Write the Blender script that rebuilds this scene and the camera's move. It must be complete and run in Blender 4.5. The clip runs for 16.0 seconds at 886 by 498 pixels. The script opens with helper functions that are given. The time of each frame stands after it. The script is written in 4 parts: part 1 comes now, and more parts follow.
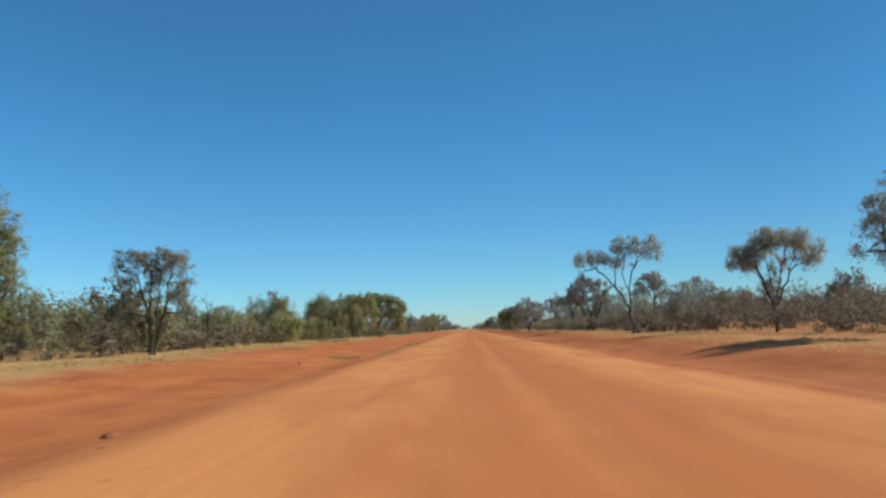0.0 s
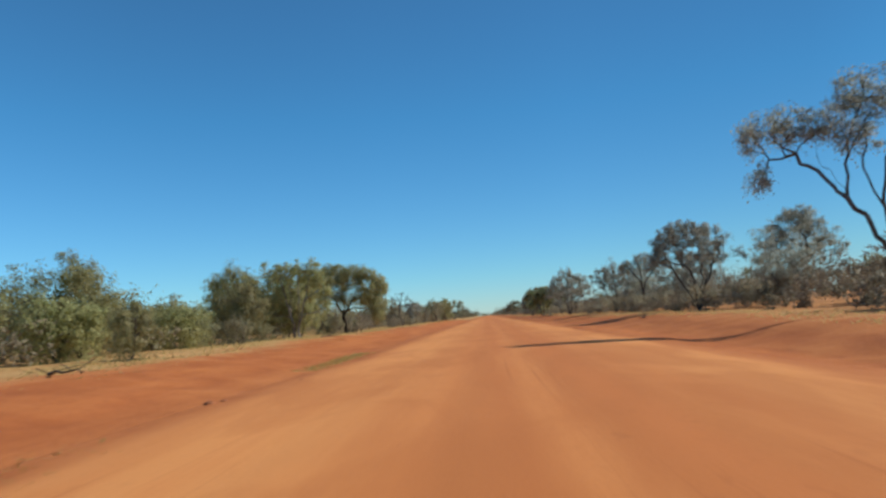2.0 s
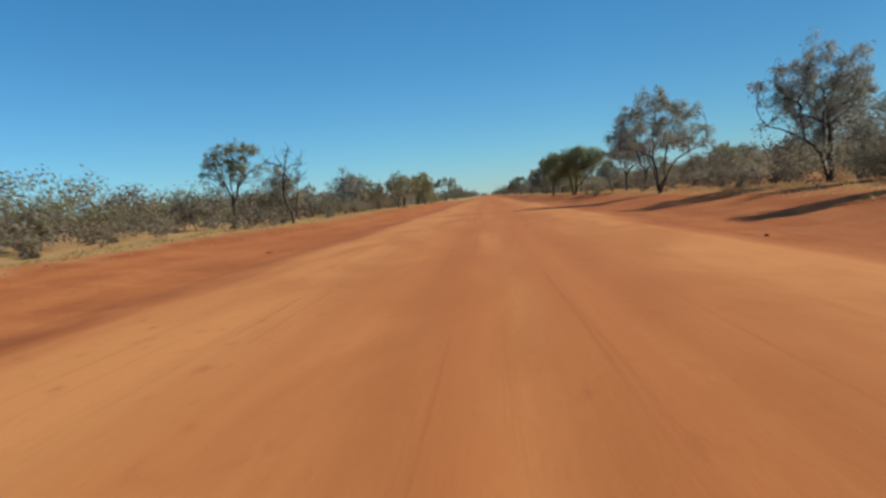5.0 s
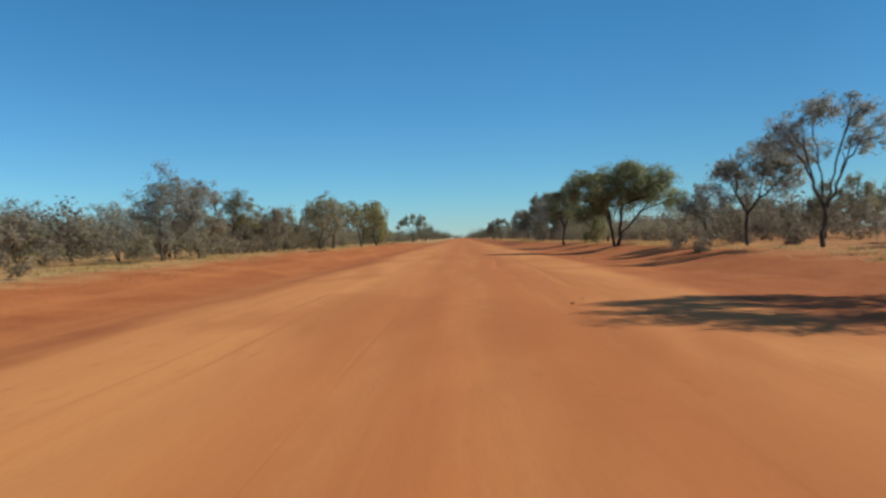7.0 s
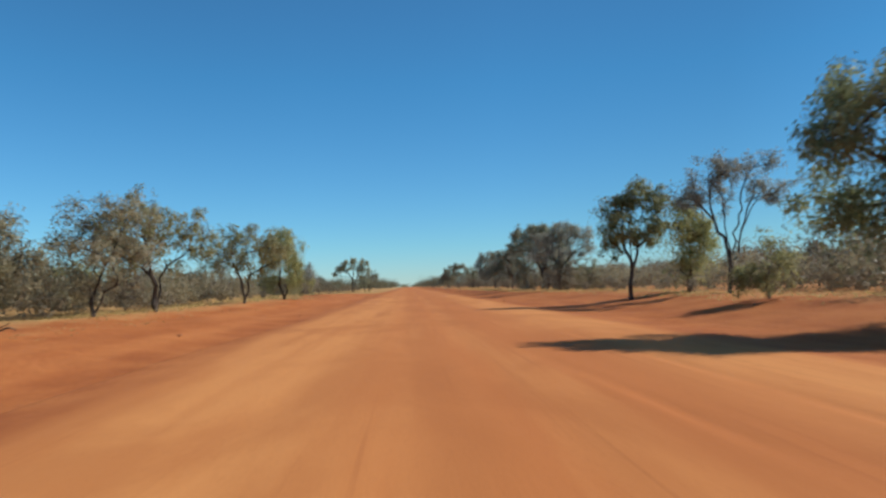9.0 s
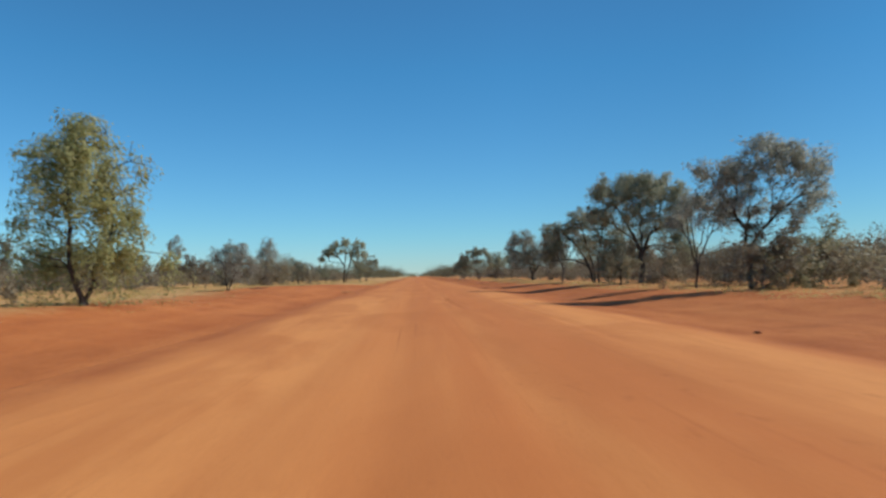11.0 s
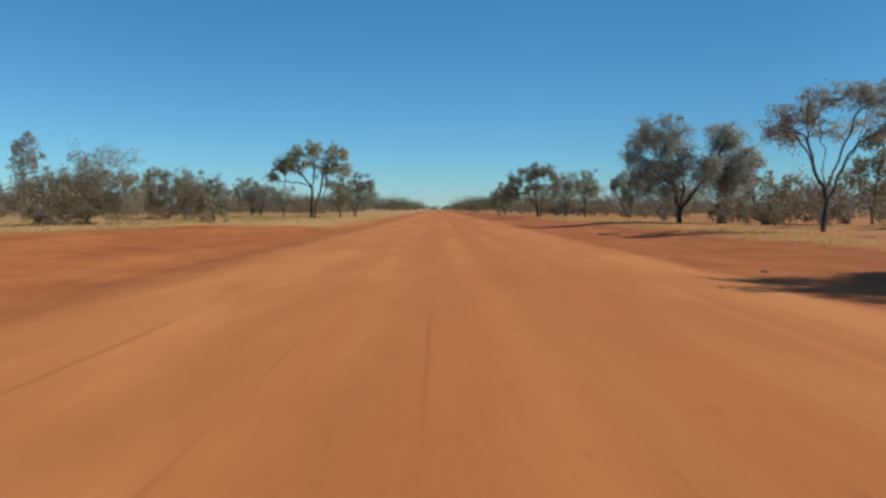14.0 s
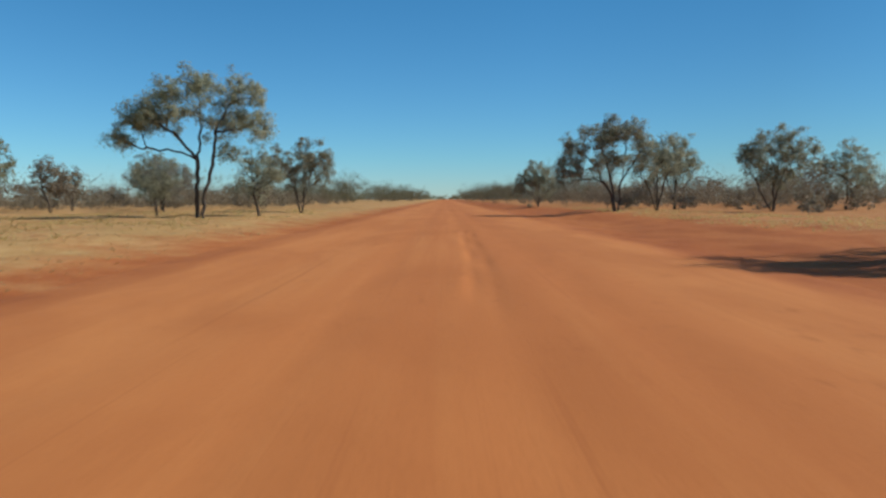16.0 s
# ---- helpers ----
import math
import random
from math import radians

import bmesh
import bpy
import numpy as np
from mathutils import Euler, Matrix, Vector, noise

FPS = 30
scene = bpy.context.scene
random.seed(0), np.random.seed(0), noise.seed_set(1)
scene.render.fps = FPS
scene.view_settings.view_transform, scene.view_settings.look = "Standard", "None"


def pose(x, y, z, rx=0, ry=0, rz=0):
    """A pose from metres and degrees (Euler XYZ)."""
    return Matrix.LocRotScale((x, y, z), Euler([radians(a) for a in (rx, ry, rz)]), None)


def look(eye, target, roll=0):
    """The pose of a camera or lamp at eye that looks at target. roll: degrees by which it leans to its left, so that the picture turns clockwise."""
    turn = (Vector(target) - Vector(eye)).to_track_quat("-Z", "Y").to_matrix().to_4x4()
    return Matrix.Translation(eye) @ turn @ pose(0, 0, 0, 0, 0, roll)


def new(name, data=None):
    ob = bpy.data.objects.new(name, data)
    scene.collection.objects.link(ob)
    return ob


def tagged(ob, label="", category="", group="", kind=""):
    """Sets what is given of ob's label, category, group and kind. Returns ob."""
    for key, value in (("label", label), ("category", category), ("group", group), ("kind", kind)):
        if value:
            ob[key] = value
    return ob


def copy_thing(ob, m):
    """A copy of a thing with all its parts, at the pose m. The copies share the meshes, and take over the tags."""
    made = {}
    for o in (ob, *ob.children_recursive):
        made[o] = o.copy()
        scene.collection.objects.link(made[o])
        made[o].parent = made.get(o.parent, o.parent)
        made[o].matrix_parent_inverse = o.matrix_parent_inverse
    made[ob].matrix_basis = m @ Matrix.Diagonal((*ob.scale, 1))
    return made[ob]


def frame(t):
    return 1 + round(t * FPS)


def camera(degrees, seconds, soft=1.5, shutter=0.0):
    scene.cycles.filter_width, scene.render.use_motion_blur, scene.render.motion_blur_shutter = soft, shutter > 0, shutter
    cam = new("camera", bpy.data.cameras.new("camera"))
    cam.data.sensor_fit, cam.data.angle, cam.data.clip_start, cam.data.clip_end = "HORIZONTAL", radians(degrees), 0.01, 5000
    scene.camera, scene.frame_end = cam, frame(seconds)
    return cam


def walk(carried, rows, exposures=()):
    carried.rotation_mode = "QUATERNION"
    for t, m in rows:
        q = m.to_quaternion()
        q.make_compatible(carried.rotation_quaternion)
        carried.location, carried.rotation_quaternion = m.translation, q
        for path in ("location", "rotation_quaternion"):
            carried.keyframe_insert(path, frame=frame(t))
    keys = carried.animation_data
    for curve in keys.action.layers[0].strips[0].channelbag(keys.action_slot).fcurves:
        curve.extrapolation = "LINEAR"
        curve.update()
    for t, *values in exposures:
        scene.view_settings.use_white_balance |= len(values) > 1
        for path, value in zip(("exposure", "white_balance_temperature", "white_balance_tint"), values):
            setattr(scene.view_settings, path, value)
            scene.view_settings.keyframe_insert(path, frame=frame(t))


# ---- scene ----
cam = camera(68.0, 16.0, soft=2.6, shutter=0.2)
walk(cam, [
    (0, pose(-0.20, -1.91, 1.5, 96.99, 1.99, 2.12)),
    (0.5, pose(-0.21, 9.02, 1.5, 96.13, 1.54, 1.33)),
    (1, pose(-0.20, 19.95, 1.5, 96.20, 2.40, 2.08)),
    (1.5, pose(-0.06, 30.53, 1.5, 96.00, 3.62, 3.18)),
    (2, pose(0.06, 41.40, 1.5, 96.03, 4.10, 3.85)),
    (2.5, pose(0.09, 52.38, 1.5, 95.97, 3.30, 3.87)),
    (3, pose(0.09, 63.44, 1.5, 95.04, 1.78, 3.86)),
    (3.5, pose(0.21, 73.97, 1.5, 91.85, 1.58, 3.88)),
    (4, pose(0.44, 83.88, 1.5, 88.98, 3.35, 3.87)),
    (4.2, pose(0.53, 87.86, 1.5, 88.51, 4.08, 3.65)),
    (6.3, pose(0.92, 130.53, 1.5, 81.72, 5.36, 3.79)),
    (6.5, pose(0.87, 134.65, 1.5, 84.98, 3.62, 3.65)),
    (7, pose(0.60, 145.06, 1.5, 89.06, 1.65, 1.59)),
    (7.5, pose(0.24, 154.79, 1.5, 87.86, 1.56, 1.47)),
    (8, pose(-0.19, 164.29, 1.5, 87.15, 1.28, -0.70)),
    (8.5, pose(-0.53, 173.65, 1.5, 83.43, 3.50, -2.76)),
    (9, pose(-0.73, 183.36, 1.5, 93.17, 1.89, -3.10)),
    (9.2, pose(-0.75, 187.40, 1.5, 93.01, 1.70, -3.07)),
    (11.3, pose(-0.49, 230.90, 1.5, 91.99, 1.03, -2.41)),
    (11.5, pose(-0.47, 235.08, 1.5, 91.45, 1.11, -2.45)),
    (12, pose(-0.47, 245.51, 1.5, 88.29, 1.61, -2.09)),
    (12.5, pose(-0.44, 255.94, 1.5, 88.74, 0.68, -1.92)),
    (13, pose(-0.32, 266.15, 1.5, 88.30, -0.11, -1.21)),
    (13.5, pose(-0.19, 276.11, 1.5, 86.78, -0.54, -0.94)),
    (14, pose(-0.04, 286.20, 1.5, 86.52, -0.12, -0.52)),
    (14.5, pose(0.12, 296.30, 1.5, 86.41, -0.19, -0.00)),
    (15, pose(0.28, 306.45, 1.5, 85.92, 0.14, -0.05)),
    (15.5, pose(0.39, 316.79, 1.5, 85.72, 0.20, -0.04)),
    (16, pose(0.49, 327.10, 1.5, 85.63, 0.33, 0.17)),
], exposures=[(0.0, 0.0), (3.0, 0.0), (6.3, -0.26), (7.0, -0.17), (8.5, -0.12), (9.0, -0.04), (11.5, -0.06), (13.0, -0.2), (16.0, -0.2)])

# ---- daylight: clear late-morning sky, sun to the right of the road ----
SUN_ELEV = radians(39)
SUN_DIR = Vector((1.0, 0.0, 0.0)).normalized() * math.cos(SUN_ELEV) + Vector((0, 0, math.sin(SUN_ELEV)))
world = bpy.data.worlds.new("sky")
scene.world = world
world.use_nodes = True
wn = world.node_tree
sky = wn.nodes.new("ShaderNodeTexSky")
sky.sky_type = "NISHITA"
sky.sun_disc = False
sky.sun_elevation = SUN_ELEV
sky.sun_rotation = math.atan2(SUN_DIR.x, SUN_DIR.y)
sky.altitude = 300
sky.air_density = 1.0
sky.dust_density = 0.0
sky.ozone_density = 4.0
deep = wn.nodes.new("ShaderNodeMix")
deep.data_type, deep.blend_type = "RGBA", "MULTIPLY"
deep.inputs[0].default_value = 1.0
# tint by height: low haze, deepest blue above, unseen zenith warmed to brown shadows
aim = wn.nodes.new("ShaderNodeTexCoord")
rise = wn.nodes.new("ShaderNodeSeparateXYZ")
wn.links.new(aim.outputs["Generated"], rise.inputs[0])
tint = wn.nodes.new("ShaderNodeValToRGB")
wn.links.new(rise.outputs[2], tint.inputs[0])
els = tint.color_ramp.elements
for _ in range(4):
    els.new(0.5)
for e, (p, c) in zip(els, ((0.0, (0.69, 1.0, 1.29, 1)), (0.06, (0.61, 1.07, 1.29, 1)), (0.30, (0.465, 1.14, 1.37, 1)), (0.50, (0.52, 1.10, 1.30, 1)), (0.78, (1.05, 1.02, 0.98, 1)), (1.0, (1.2, 1.0, 0.9, 1)))):
    e.position, e.color = p, c
wn.links.new(tint.outputs[0], deep.inputs[7])
# side to side a painted factor dims the sun's side, so the sky looks nearly even
side = wn.nodes.new("ShaderNodeMapRange")
wn.links.new(rise.outputs[0], side.inputs[0])
side.inputs[1].default_value, side.inputs[2].default_value = -1.0, 1.0
even = wn.nodes.new("ShaderNodeValToRGB")
wn.links.new(side.outputs[0], even.inputs[0])
els = even.color_ramp.elements
for _ in range(3):
    els.new(0.5)
for e, (p, v) in zip(els, ((0.0, 0.96), (0.28, 0.97), (0.43, 1.0), (0.57, 0.95), (0.72, 0.78))):
    e.position, e.color = p, (v, v, v, 1)
calm = wn.nodes.new("ShaderNodeMix")
calm.data_type, calm.blend_type = "RGBA", "MULTIPLY"
calm.inputs[0].default_value = 1.0
wn.links.new(sky.outputs[0], calm.inputs[6])
wn.links.new(even.outputs[0], calm.inputs[7])
wn.links.new(calm.outputs[2], deep.inputs[6])
wn.links.new(deep.outputs[2], wn.nodes["Background"].inputs[0])
wn.nodes["Background"].inputs[1].default_value = 0.1
sun = new("sun", bpy.data.lights.new("sun", "SUN"))
sun.data.energy = 4.9
sun.data.angle = radians(0.55)
sun.data.color = (1.0, 0.97, 0.91)
sun.matrix_world = look(SUN_DIR * 100, (0, 0, 0))


# ---- materials ----
class Mat:
    """A node material with short calls to chain nodes."""

    def __init__(self, name, roughness=0.9):
        self.mat = bpy.data.materials.new(name)
        self.mat.use_nodes = True
        self.tree = self.mat.node_tree
        self.bsdf = self.tree.nodes["Principled BSDF"]
        self.bsdf.inputs["Roughness"].default_value = roughness
        self.bsdf.inputs["Specular IOR Level"].default_value = 0.2

    def node(self, kind, **inputs):
        n = self.tree.nodes.new(kind)
        for key, value in inputs.items():
            self.put(n, key.replace("_", " "), value)
        return n

    def put(self, n, key, value):
        key = int(key) if key.isdigit() else key
        if isinstance(value, bpy.types.NodeSocket):
            self.tree.links.new(value, n.inputs[key])
        else:
            n.inputs[key].default_value = value

    def coords(self, scale=(1, 1, 1), output="Object"):
        tc = self.node("ShaderNodeTexCoord")
        mp = self.node("ShaderNodeMapping", Vector=tc.outputs[output])
        mp.inputs["Scale"].default_value = scale
        return mp.outputs[0]

    def noise(self, scale, detail=4.0, rough=0.55, stretch=(1, 1, 1), distortion=0.0):
        n = self.node("ShaderNodeTexNoise", Vector=self.coords(stretch), Scale=scale, Detail=detail, Roughness=rough, Distortion=distortion)
        return n.outputs[0]

    def ramp(self, fac, stops):
        r = self.node("ShaderNodeValToRGB", Fac=fac)
        els = r.color_ramp.elements
        while len(els) < len(stops):
            els.new(0.5)
        for e, (p, c) in zip(els, stops):
            e.position = p
            e.color = (*c, 1) if len(c) == 3 else c
        return r.outputs[0]

    def mix(self, fac, a, b, mode="MIX"):
        m = self.node("ShaderNodeMix")
        m.data_type = "RGBA"
        m.blend_type = mode
        for key, value in ((0, fac), (6, a), (7, b)):
            if isinstance(value, bpy.types.NodeSocket):
                self.tree.links.new(value, m.inputs[key])
            else:
                m.inputs[key].default_value = (*value, 1) if isinstance(value, tuple) and len(value) == 3 else value
        return m.outputs[2]

    def math(self, op, a, b=0.0):
        m = self.node("ShaderNodeMath")
        m.operation = op
        for i, value in enumerate((a, b)):
            self.put(m, str(i), value)
        return m.outputs[0]

    def color(self, value):
        self.put(self.bsdf, "Base Color", value if isinstance(value, bpy.types.NodeSocket) else (*value, 1))

    def bump(self, height, strength=0.5, distance=0.05):
        b = self.node("ShaderNodeBump", Strength=strength, Distance=distance, Height=height)
        self.tree.links.new(b.outputs[0], self.bsdf.inputs["Normal"])


def gray(v):
    return (v, v, v)


def soil_colour(m):
    """Red inland soil with dragged paler sand and, away from the road, dry litter."""
    mid = m.noise(0.45, 6, 0.6, distortion=0.4)
    drag = m.noise(0.5, 5, 0.6, stretch=(1.3, 0.10, 1))
    fine = m.noise(9.0, 5, 0.7)
    base = m.ramp(mid, [(0.28, (0.3, 0.084, 0.022)), (0.5, (0.4, 0.121, 0.032)), (0.74, (0.5, 0.176, 0.050))])
    base = m.mix(m.ramp(drag, [(0.42, gray(0)), (0.64, gray(0.55))]), base, (0.54, 0.195, 0.057))
    base = m.mix(m.ramp(m.noise(0.05, 5), [(0.45, gray(0)), (0.62, gray(0.35))]), base, (0.33, 0.088, 0.024))
    base = m.mix(m.ramp(fine, [(0.33, gray(0.45)), (0.52, gray(0))]), base, (0.22, 0.063, 0.019))
    tc = m.node("ShaderNodeTexCoord")
    at = m.node("ShaderNodeSeparateXYZ", Vector=tc.outputs["Object"])
    # the grass comes nearer on the left of the last stretch
    field = m.node("ShaderNodeMapRange", Value=at.outputs[1])
    back = m.node("ShaderNodeMapRange", Value=at.outputs[1])
    for n, span in ((field, (326.0, 337.0, 0.0, 9.6)), (back, (262.0, 288.0, 0.0, -4.8))):
        for key, value in zip(("From Min", "From Max", "To Min", "To Max"), span):
            n.inputs[key].default_value = value
    west = m.math("LESS_THAN", at.outputs[0], 0.0)
    creep = m.math("ADD", field.outputs[0], back.outputs[0])
    away = m.math("ADD", m.math("ABSOLUTE", at.outputs[0]), m.math("MULTIPLY", creep, west))
    # on the sunny side the bare soil reaches further out
    away = m.math("SUBTRACT", away, m.math("MULTIPLY", m.math("SUBTRACT", 1.0, west), 1.6))
    away = m.math("ADD", away, m.math("MULTIPLY", m.math("SUBTRACT", mid, 0.5), 7.0))
    litter = m.ramp(m.math("MULTIPLY", away, 0.02), [(0.235, gray(0)), (0.30, gray(0.8))])
    # and between the trees there it lies thinner
    litter = m.math("MULTIPLY", litter, m.math("ADD", 0.5, m.math("MULTIPLY", west, 0.5)))
    straw = m.ramp(m.noise(1.6, 6, 0.7, stretch=(1, 0.5, 1)), [(0.30, (0.3, 0.142, 0.052)), (0.47, (0.47, 0.275, 0.103)), (0.66, (0.57, 0.385, 0.165))])
    straw = m.mix(m.ramp(m.noise(0.22, 5, 0.65), [(0.42, gray(0)), (0.62, gray(0.6))]), straw, (0.38, 0.27, 0.10))
    return m.mix(litter, base, straw), fine, mid, at


def dirt_material():
    m = Mat("red_soil", 0.95)
    col, fine, mid, at = soil_colour(m)
    m.color(col)
    m.bump(m.math("ADD", fine, m.math("MULTIPLY", mid, 3.0)), 0.5, 0.06)
    return m.mat


def road_material():
    """Graded dirt road: pale loose dust at the sides, packed redder middle, long soft wheel streaks."""
    m = Mat("graded_dirt", 0.93)
    soil, fine, mid, at = soil_colour(m)
    wander = m.noise(0.03, 3, stretch=(0.2, 1, 1))
    x = m.math("ADD", at.outputs[0], m.math("MULTIPLY", m.math("SUBTRACT", wander, 0.5), 1.8))
    x = m.math("ADD", x, m.math("MULTIPLY", m.math("SUBTRACT", m.noise(0.9, 4, 0.6, stretch=(1, 0.12, 1)), 0.5), 1.5))
    pos = m.math("ADD", m.math("MULTIPLY", x, 1 / 16.0), 0.5)
    dust, packed, plain = (0.62, 0.249, 0.075), (0.485, 0.160, 0.044), (0.55, 0.201, 0.058)
    bands = m.ramp(pos, [(0.12, plain), (0.24, dust), (0.33, dust), (0.42, plain), (0.52, packed), (0.56, plain), (0.60, packed),
                         (0.66, packed), (0.73, plain), (0.79, dust), (0.87, dust), (0.95, plain)])
    # the last stretch is more worn and red, with less loose dust
    late = m.node("ShaderNodeMapRange", Value=at.outputs[1])
    for key, value in zip(("From Min", "From Max", "To Min", "To Max"), (262.0, 292.0, 0.0, 0.55)):
        late.inputs[key].default_value = value
    bands = m.mix(late.outputs[0], bands, (0.50, 0.168, 0.047))
    streak = m.noise(1.0, 6, 0.65, stretch=(1.1, 0.045, 1))
    col = m.mix(m.ramp(streak, [(0.34, gray(0.40)), (0.52, gray(0))]), bands, packed)
    col = m.mix(m.ramp(streak, [(0.52, gray(0)), (0.72, gray(0.4))]), col, dust)
    thin = m.noise(1.0, 3, 0.6, stretch=(5.0, 0.06, 1))
    col = m.mix(m.ramp(thin, [(0.25, gray(0.5)), (0.38, gray(0))]), col, (0.33, 0.095, 0.027))
    patch = m.noise(0.35, 5, 0.6, stretch=(1, 0.35, 1), distortion=0.6)
    col = m.mix(m.ramp(patch, [(0.40, gray(0.5)), (0.55, gray(0))]), col, (0.43, 0.138, 0.037))
    # loose clods and hoof-sized hollows, gathered in some stretches
    hollow = m.noise(2.6, 3, 0.6, stretch=(1.2, 0.7, 1))
    some = m.ramp(m.noise(0.12, 3, stretch=(1.4, 0.5, 1)), [(0.47, gray(0)), (0.60, gray(1))])
    spots = m.math("MULTIPLY", m.ramp(hollow, [(0.27, gray(0.36)), (0.40, gray(0))]), some)
    col = m.mix(spots, col, (0.30, 0.088, 0.025))
    grit = m.noise(22.0, 4, 0.75)
    col = m.mix(m.ramp(grit, [(0.30, gray(0.3)), (0.5, gray(0))]), col, (0.29, 0.085, 0.024))
    # the soil of the verge creeps over both edges
    rim = m.ramp(pos, [(0.13, gray(1)), (0.19, gray(0)), (0.885, gray(0)), (0.945, gray(1))])
    m.color(m.mix(rim, col, soil))
    m.bump(m.math("SUBTRACT", m.math("ADD", m.math("MULTIPLY", streak, 1.2), m.math("MULTIPLY", grit, 0.5)), spots), 0.22, 0.04)
    return m.mat


def leaf_material(name, dark, light, dry, translucent=0.3, gloss=0.42):
    """Small leaves: each varies a little by itself, each plant as a whole."""
    m = Mat(name, 0.5)
    m.bsdf.inputs["Specular IOR Level"].default_value = gloss
    geo = m.node("ShaderNodeNewGeometry")
    info = m.node("ShaderNodeObjectInfo")
    col = m.mix(geo.outputs["Random Per Island"], dark, light)
    clump = m.noise(0.55, 3)
    col = m.mix(m.ramp(clump, [(0.45, gray(0)), (0.7, gray(0.7))]), col, dry)
    hsv = m.node("ShaderNodeHueSaturation", Color=col)
    m.put(hsv, "Hue", m.math("ADD", m.math("MULTIPLY", info.outputs["Random"], 0.03), 0.485))
    m.put(hsv, "Value", m.math("ADD", m.math("MULTIPLY", info.outputs["Random"], 0.4), 0.8))
    m.color(hsv.outputs[0])
    tr = m.node("ShaderNodeBsdfTranslucent", Color=hsv.outputs[0])
    mx = m.node("ShaderNodeMixShader", Fac=translucent)
    m.tree.links.new(m.bsdf.outputs[0], mx.inputs[1])
    m.tree.links.new(tr.outputs[0], mx.inputs[2])
    m.tree.links.new(mx.outputs[0], m.tree.nodes["Material Output"].inputs[0])
    return m.mat


def bark_material(name, dark, light):
    m = Mat(name, 0.9)
    n = m.noise(6.0, 5, 0.65, stretch=(1, 1, 0.25))
    m.color(m.ramp(n, [(0.3, dark), (0.7, light)]))
    m.bump(n, 0.7, 0.03)
    return m.mat


SOIL = dirt_material()
ROAD = road_material()
LEAF_OLIVE = leaf_material("olive_leaf", (0.21, 0.205, 0.085), (0.40, 0.385, 0.17), (0.37, 0.31, 0.135), 0.6)
LEAF_GREY = leaf_material("grey_leaf", (0.245, 0.248, 0.195), (0.435, 0.44, 0.36), (0.345, 0.315, 0.225), 0.58)
LEAF_SAGE = leaf_material("sage_leaf", (0.22, 0.23, 0.15), (0.42, 0.425, 0.295), (0.35, 0.32, 0.19), 0.58)
LEAF_GREEN = leaf_material("green_leaf", (0.18, 0.215, 0.095), (0.38, 0.405, 0.20), (0.36, 0.34, 0.15), 0.58)
LEAF_BROWN = leaf_material("dry_leaf", (0.22, 0.19, 0.118), (0.36, 0.315, 0.205), (0.34, 0.275, 0.155), 0.55)
LEAF_SCRUB = leaf_material("scrub_leaf", (0.18, 0.147, 0.098), (0.275, 0.23, 0.16), (0.245, 0.195, 0.122), 0.32, 0.12)
LEAF_BELT = leaf_material("belt_leaf", (0.15, 0.152, 0.088), (0.255, 0.25, 0.15), (0.23, 0.195, 0.11), 0.4, 0.15)
LEAF_DULL = leaf_material("dull_leaf", (0.20, 0.19, 0.105), (0.33, 0.31, 0.18), (0.30, 0.25, 0.135), 0.55, 0.2)
LEAF_STRAW = leaf_material("straw_grass", (0.40, 0.285, 0.11), (0.58, 0.44, 0.19), (0.49, 0.35, 0.13), 0.5)
LEAF_HERB = leaf_material("green_herb", (0.24, 0.19, 0.06), (0.36, 0.29, 0.095), (0.36, 0.24, 0.08), 0.5)
BARK_DARK = bark_material("dark_bark", (0.035, 0.027, 0.022), (0.11, 0.088, 0.07))
BARK_PALE = bark_material("pale_bark", (0.10, 0.088, 0.075), (0.34, 0.31, 0.27))
BARK_GREY = bark_material("weathered_bark", (0.08, 0.065, 0.055), (0.24, 0.20, 0.17))
STONE = bark_material("ironstone", (0.22, 0.075, 0.034), (0.36, 0.14, 0.06))


# ---- mesh helpers ----
def mesh_arrays(name, verts, faces, material, smooth=False, normals=None):
    """A mesh from an array of corners and an array of faces that all have the same number of corners."""
    me = bpy.data.meshes.new(name)
    verts = np.asarray(verts, dtype=np.float32)
    faces = np.asarray(faces, dtype=np.int32)
    k = faces.shape[1]
    me.vertices.add(len(verts))
    me.vertices.foreach_set("co", verts.ravel())
    me.loops.add(faces.size)
    me.loops.foreach_set("vertex_index", faces.ravel())
    me.polygons.add(len(faces))
    me.polygons.foreach_set("loop_start", np.arange(0, faces.size, k, dtype=np.int32))
    me.polygons.foreach_set("use_smooth", np.full(len(faces), smooth))
    me.update(calc_edges=True)
    me.materials.append(material)
    if normals is not None:
        me.normals_split_custom_set_from_vertices(normals.astype(np.float32))
    return me


def part(name, me, parent, label=""):
    ob = new(name, me)
    ob.parent = parent
    return tagged(ob, label)


def smoothstep(a, b, v):
    s = np.clip((v - a) / (b - a), 0, 1)
    return s * s * (3 - 2 * s)


def lumps(x, y):
    """Gentle unevenness of the land in metres."""
    return (0.10 * np.sin(x * 0.21 + 1.3 * np.sin(y * 0.043)) * np.sin(y * 0.083 + 0.7)
            + 0.05 * np.sin(x * 0.63 + y * 0.31) * np.sin(y * 0.37 - x * 0.2)
            + 0.03 * np.sin(x * 1.7 + 2 * np.sin(y * 0.9)) * np.sin(y * 1.3)
            + 0.022 * np.sin(x * 3.1 + 1.7 * np.sin(y * 0.61)) * np.sin(y * 2.2 + 1.1 * np.sin(x * 1.3)))


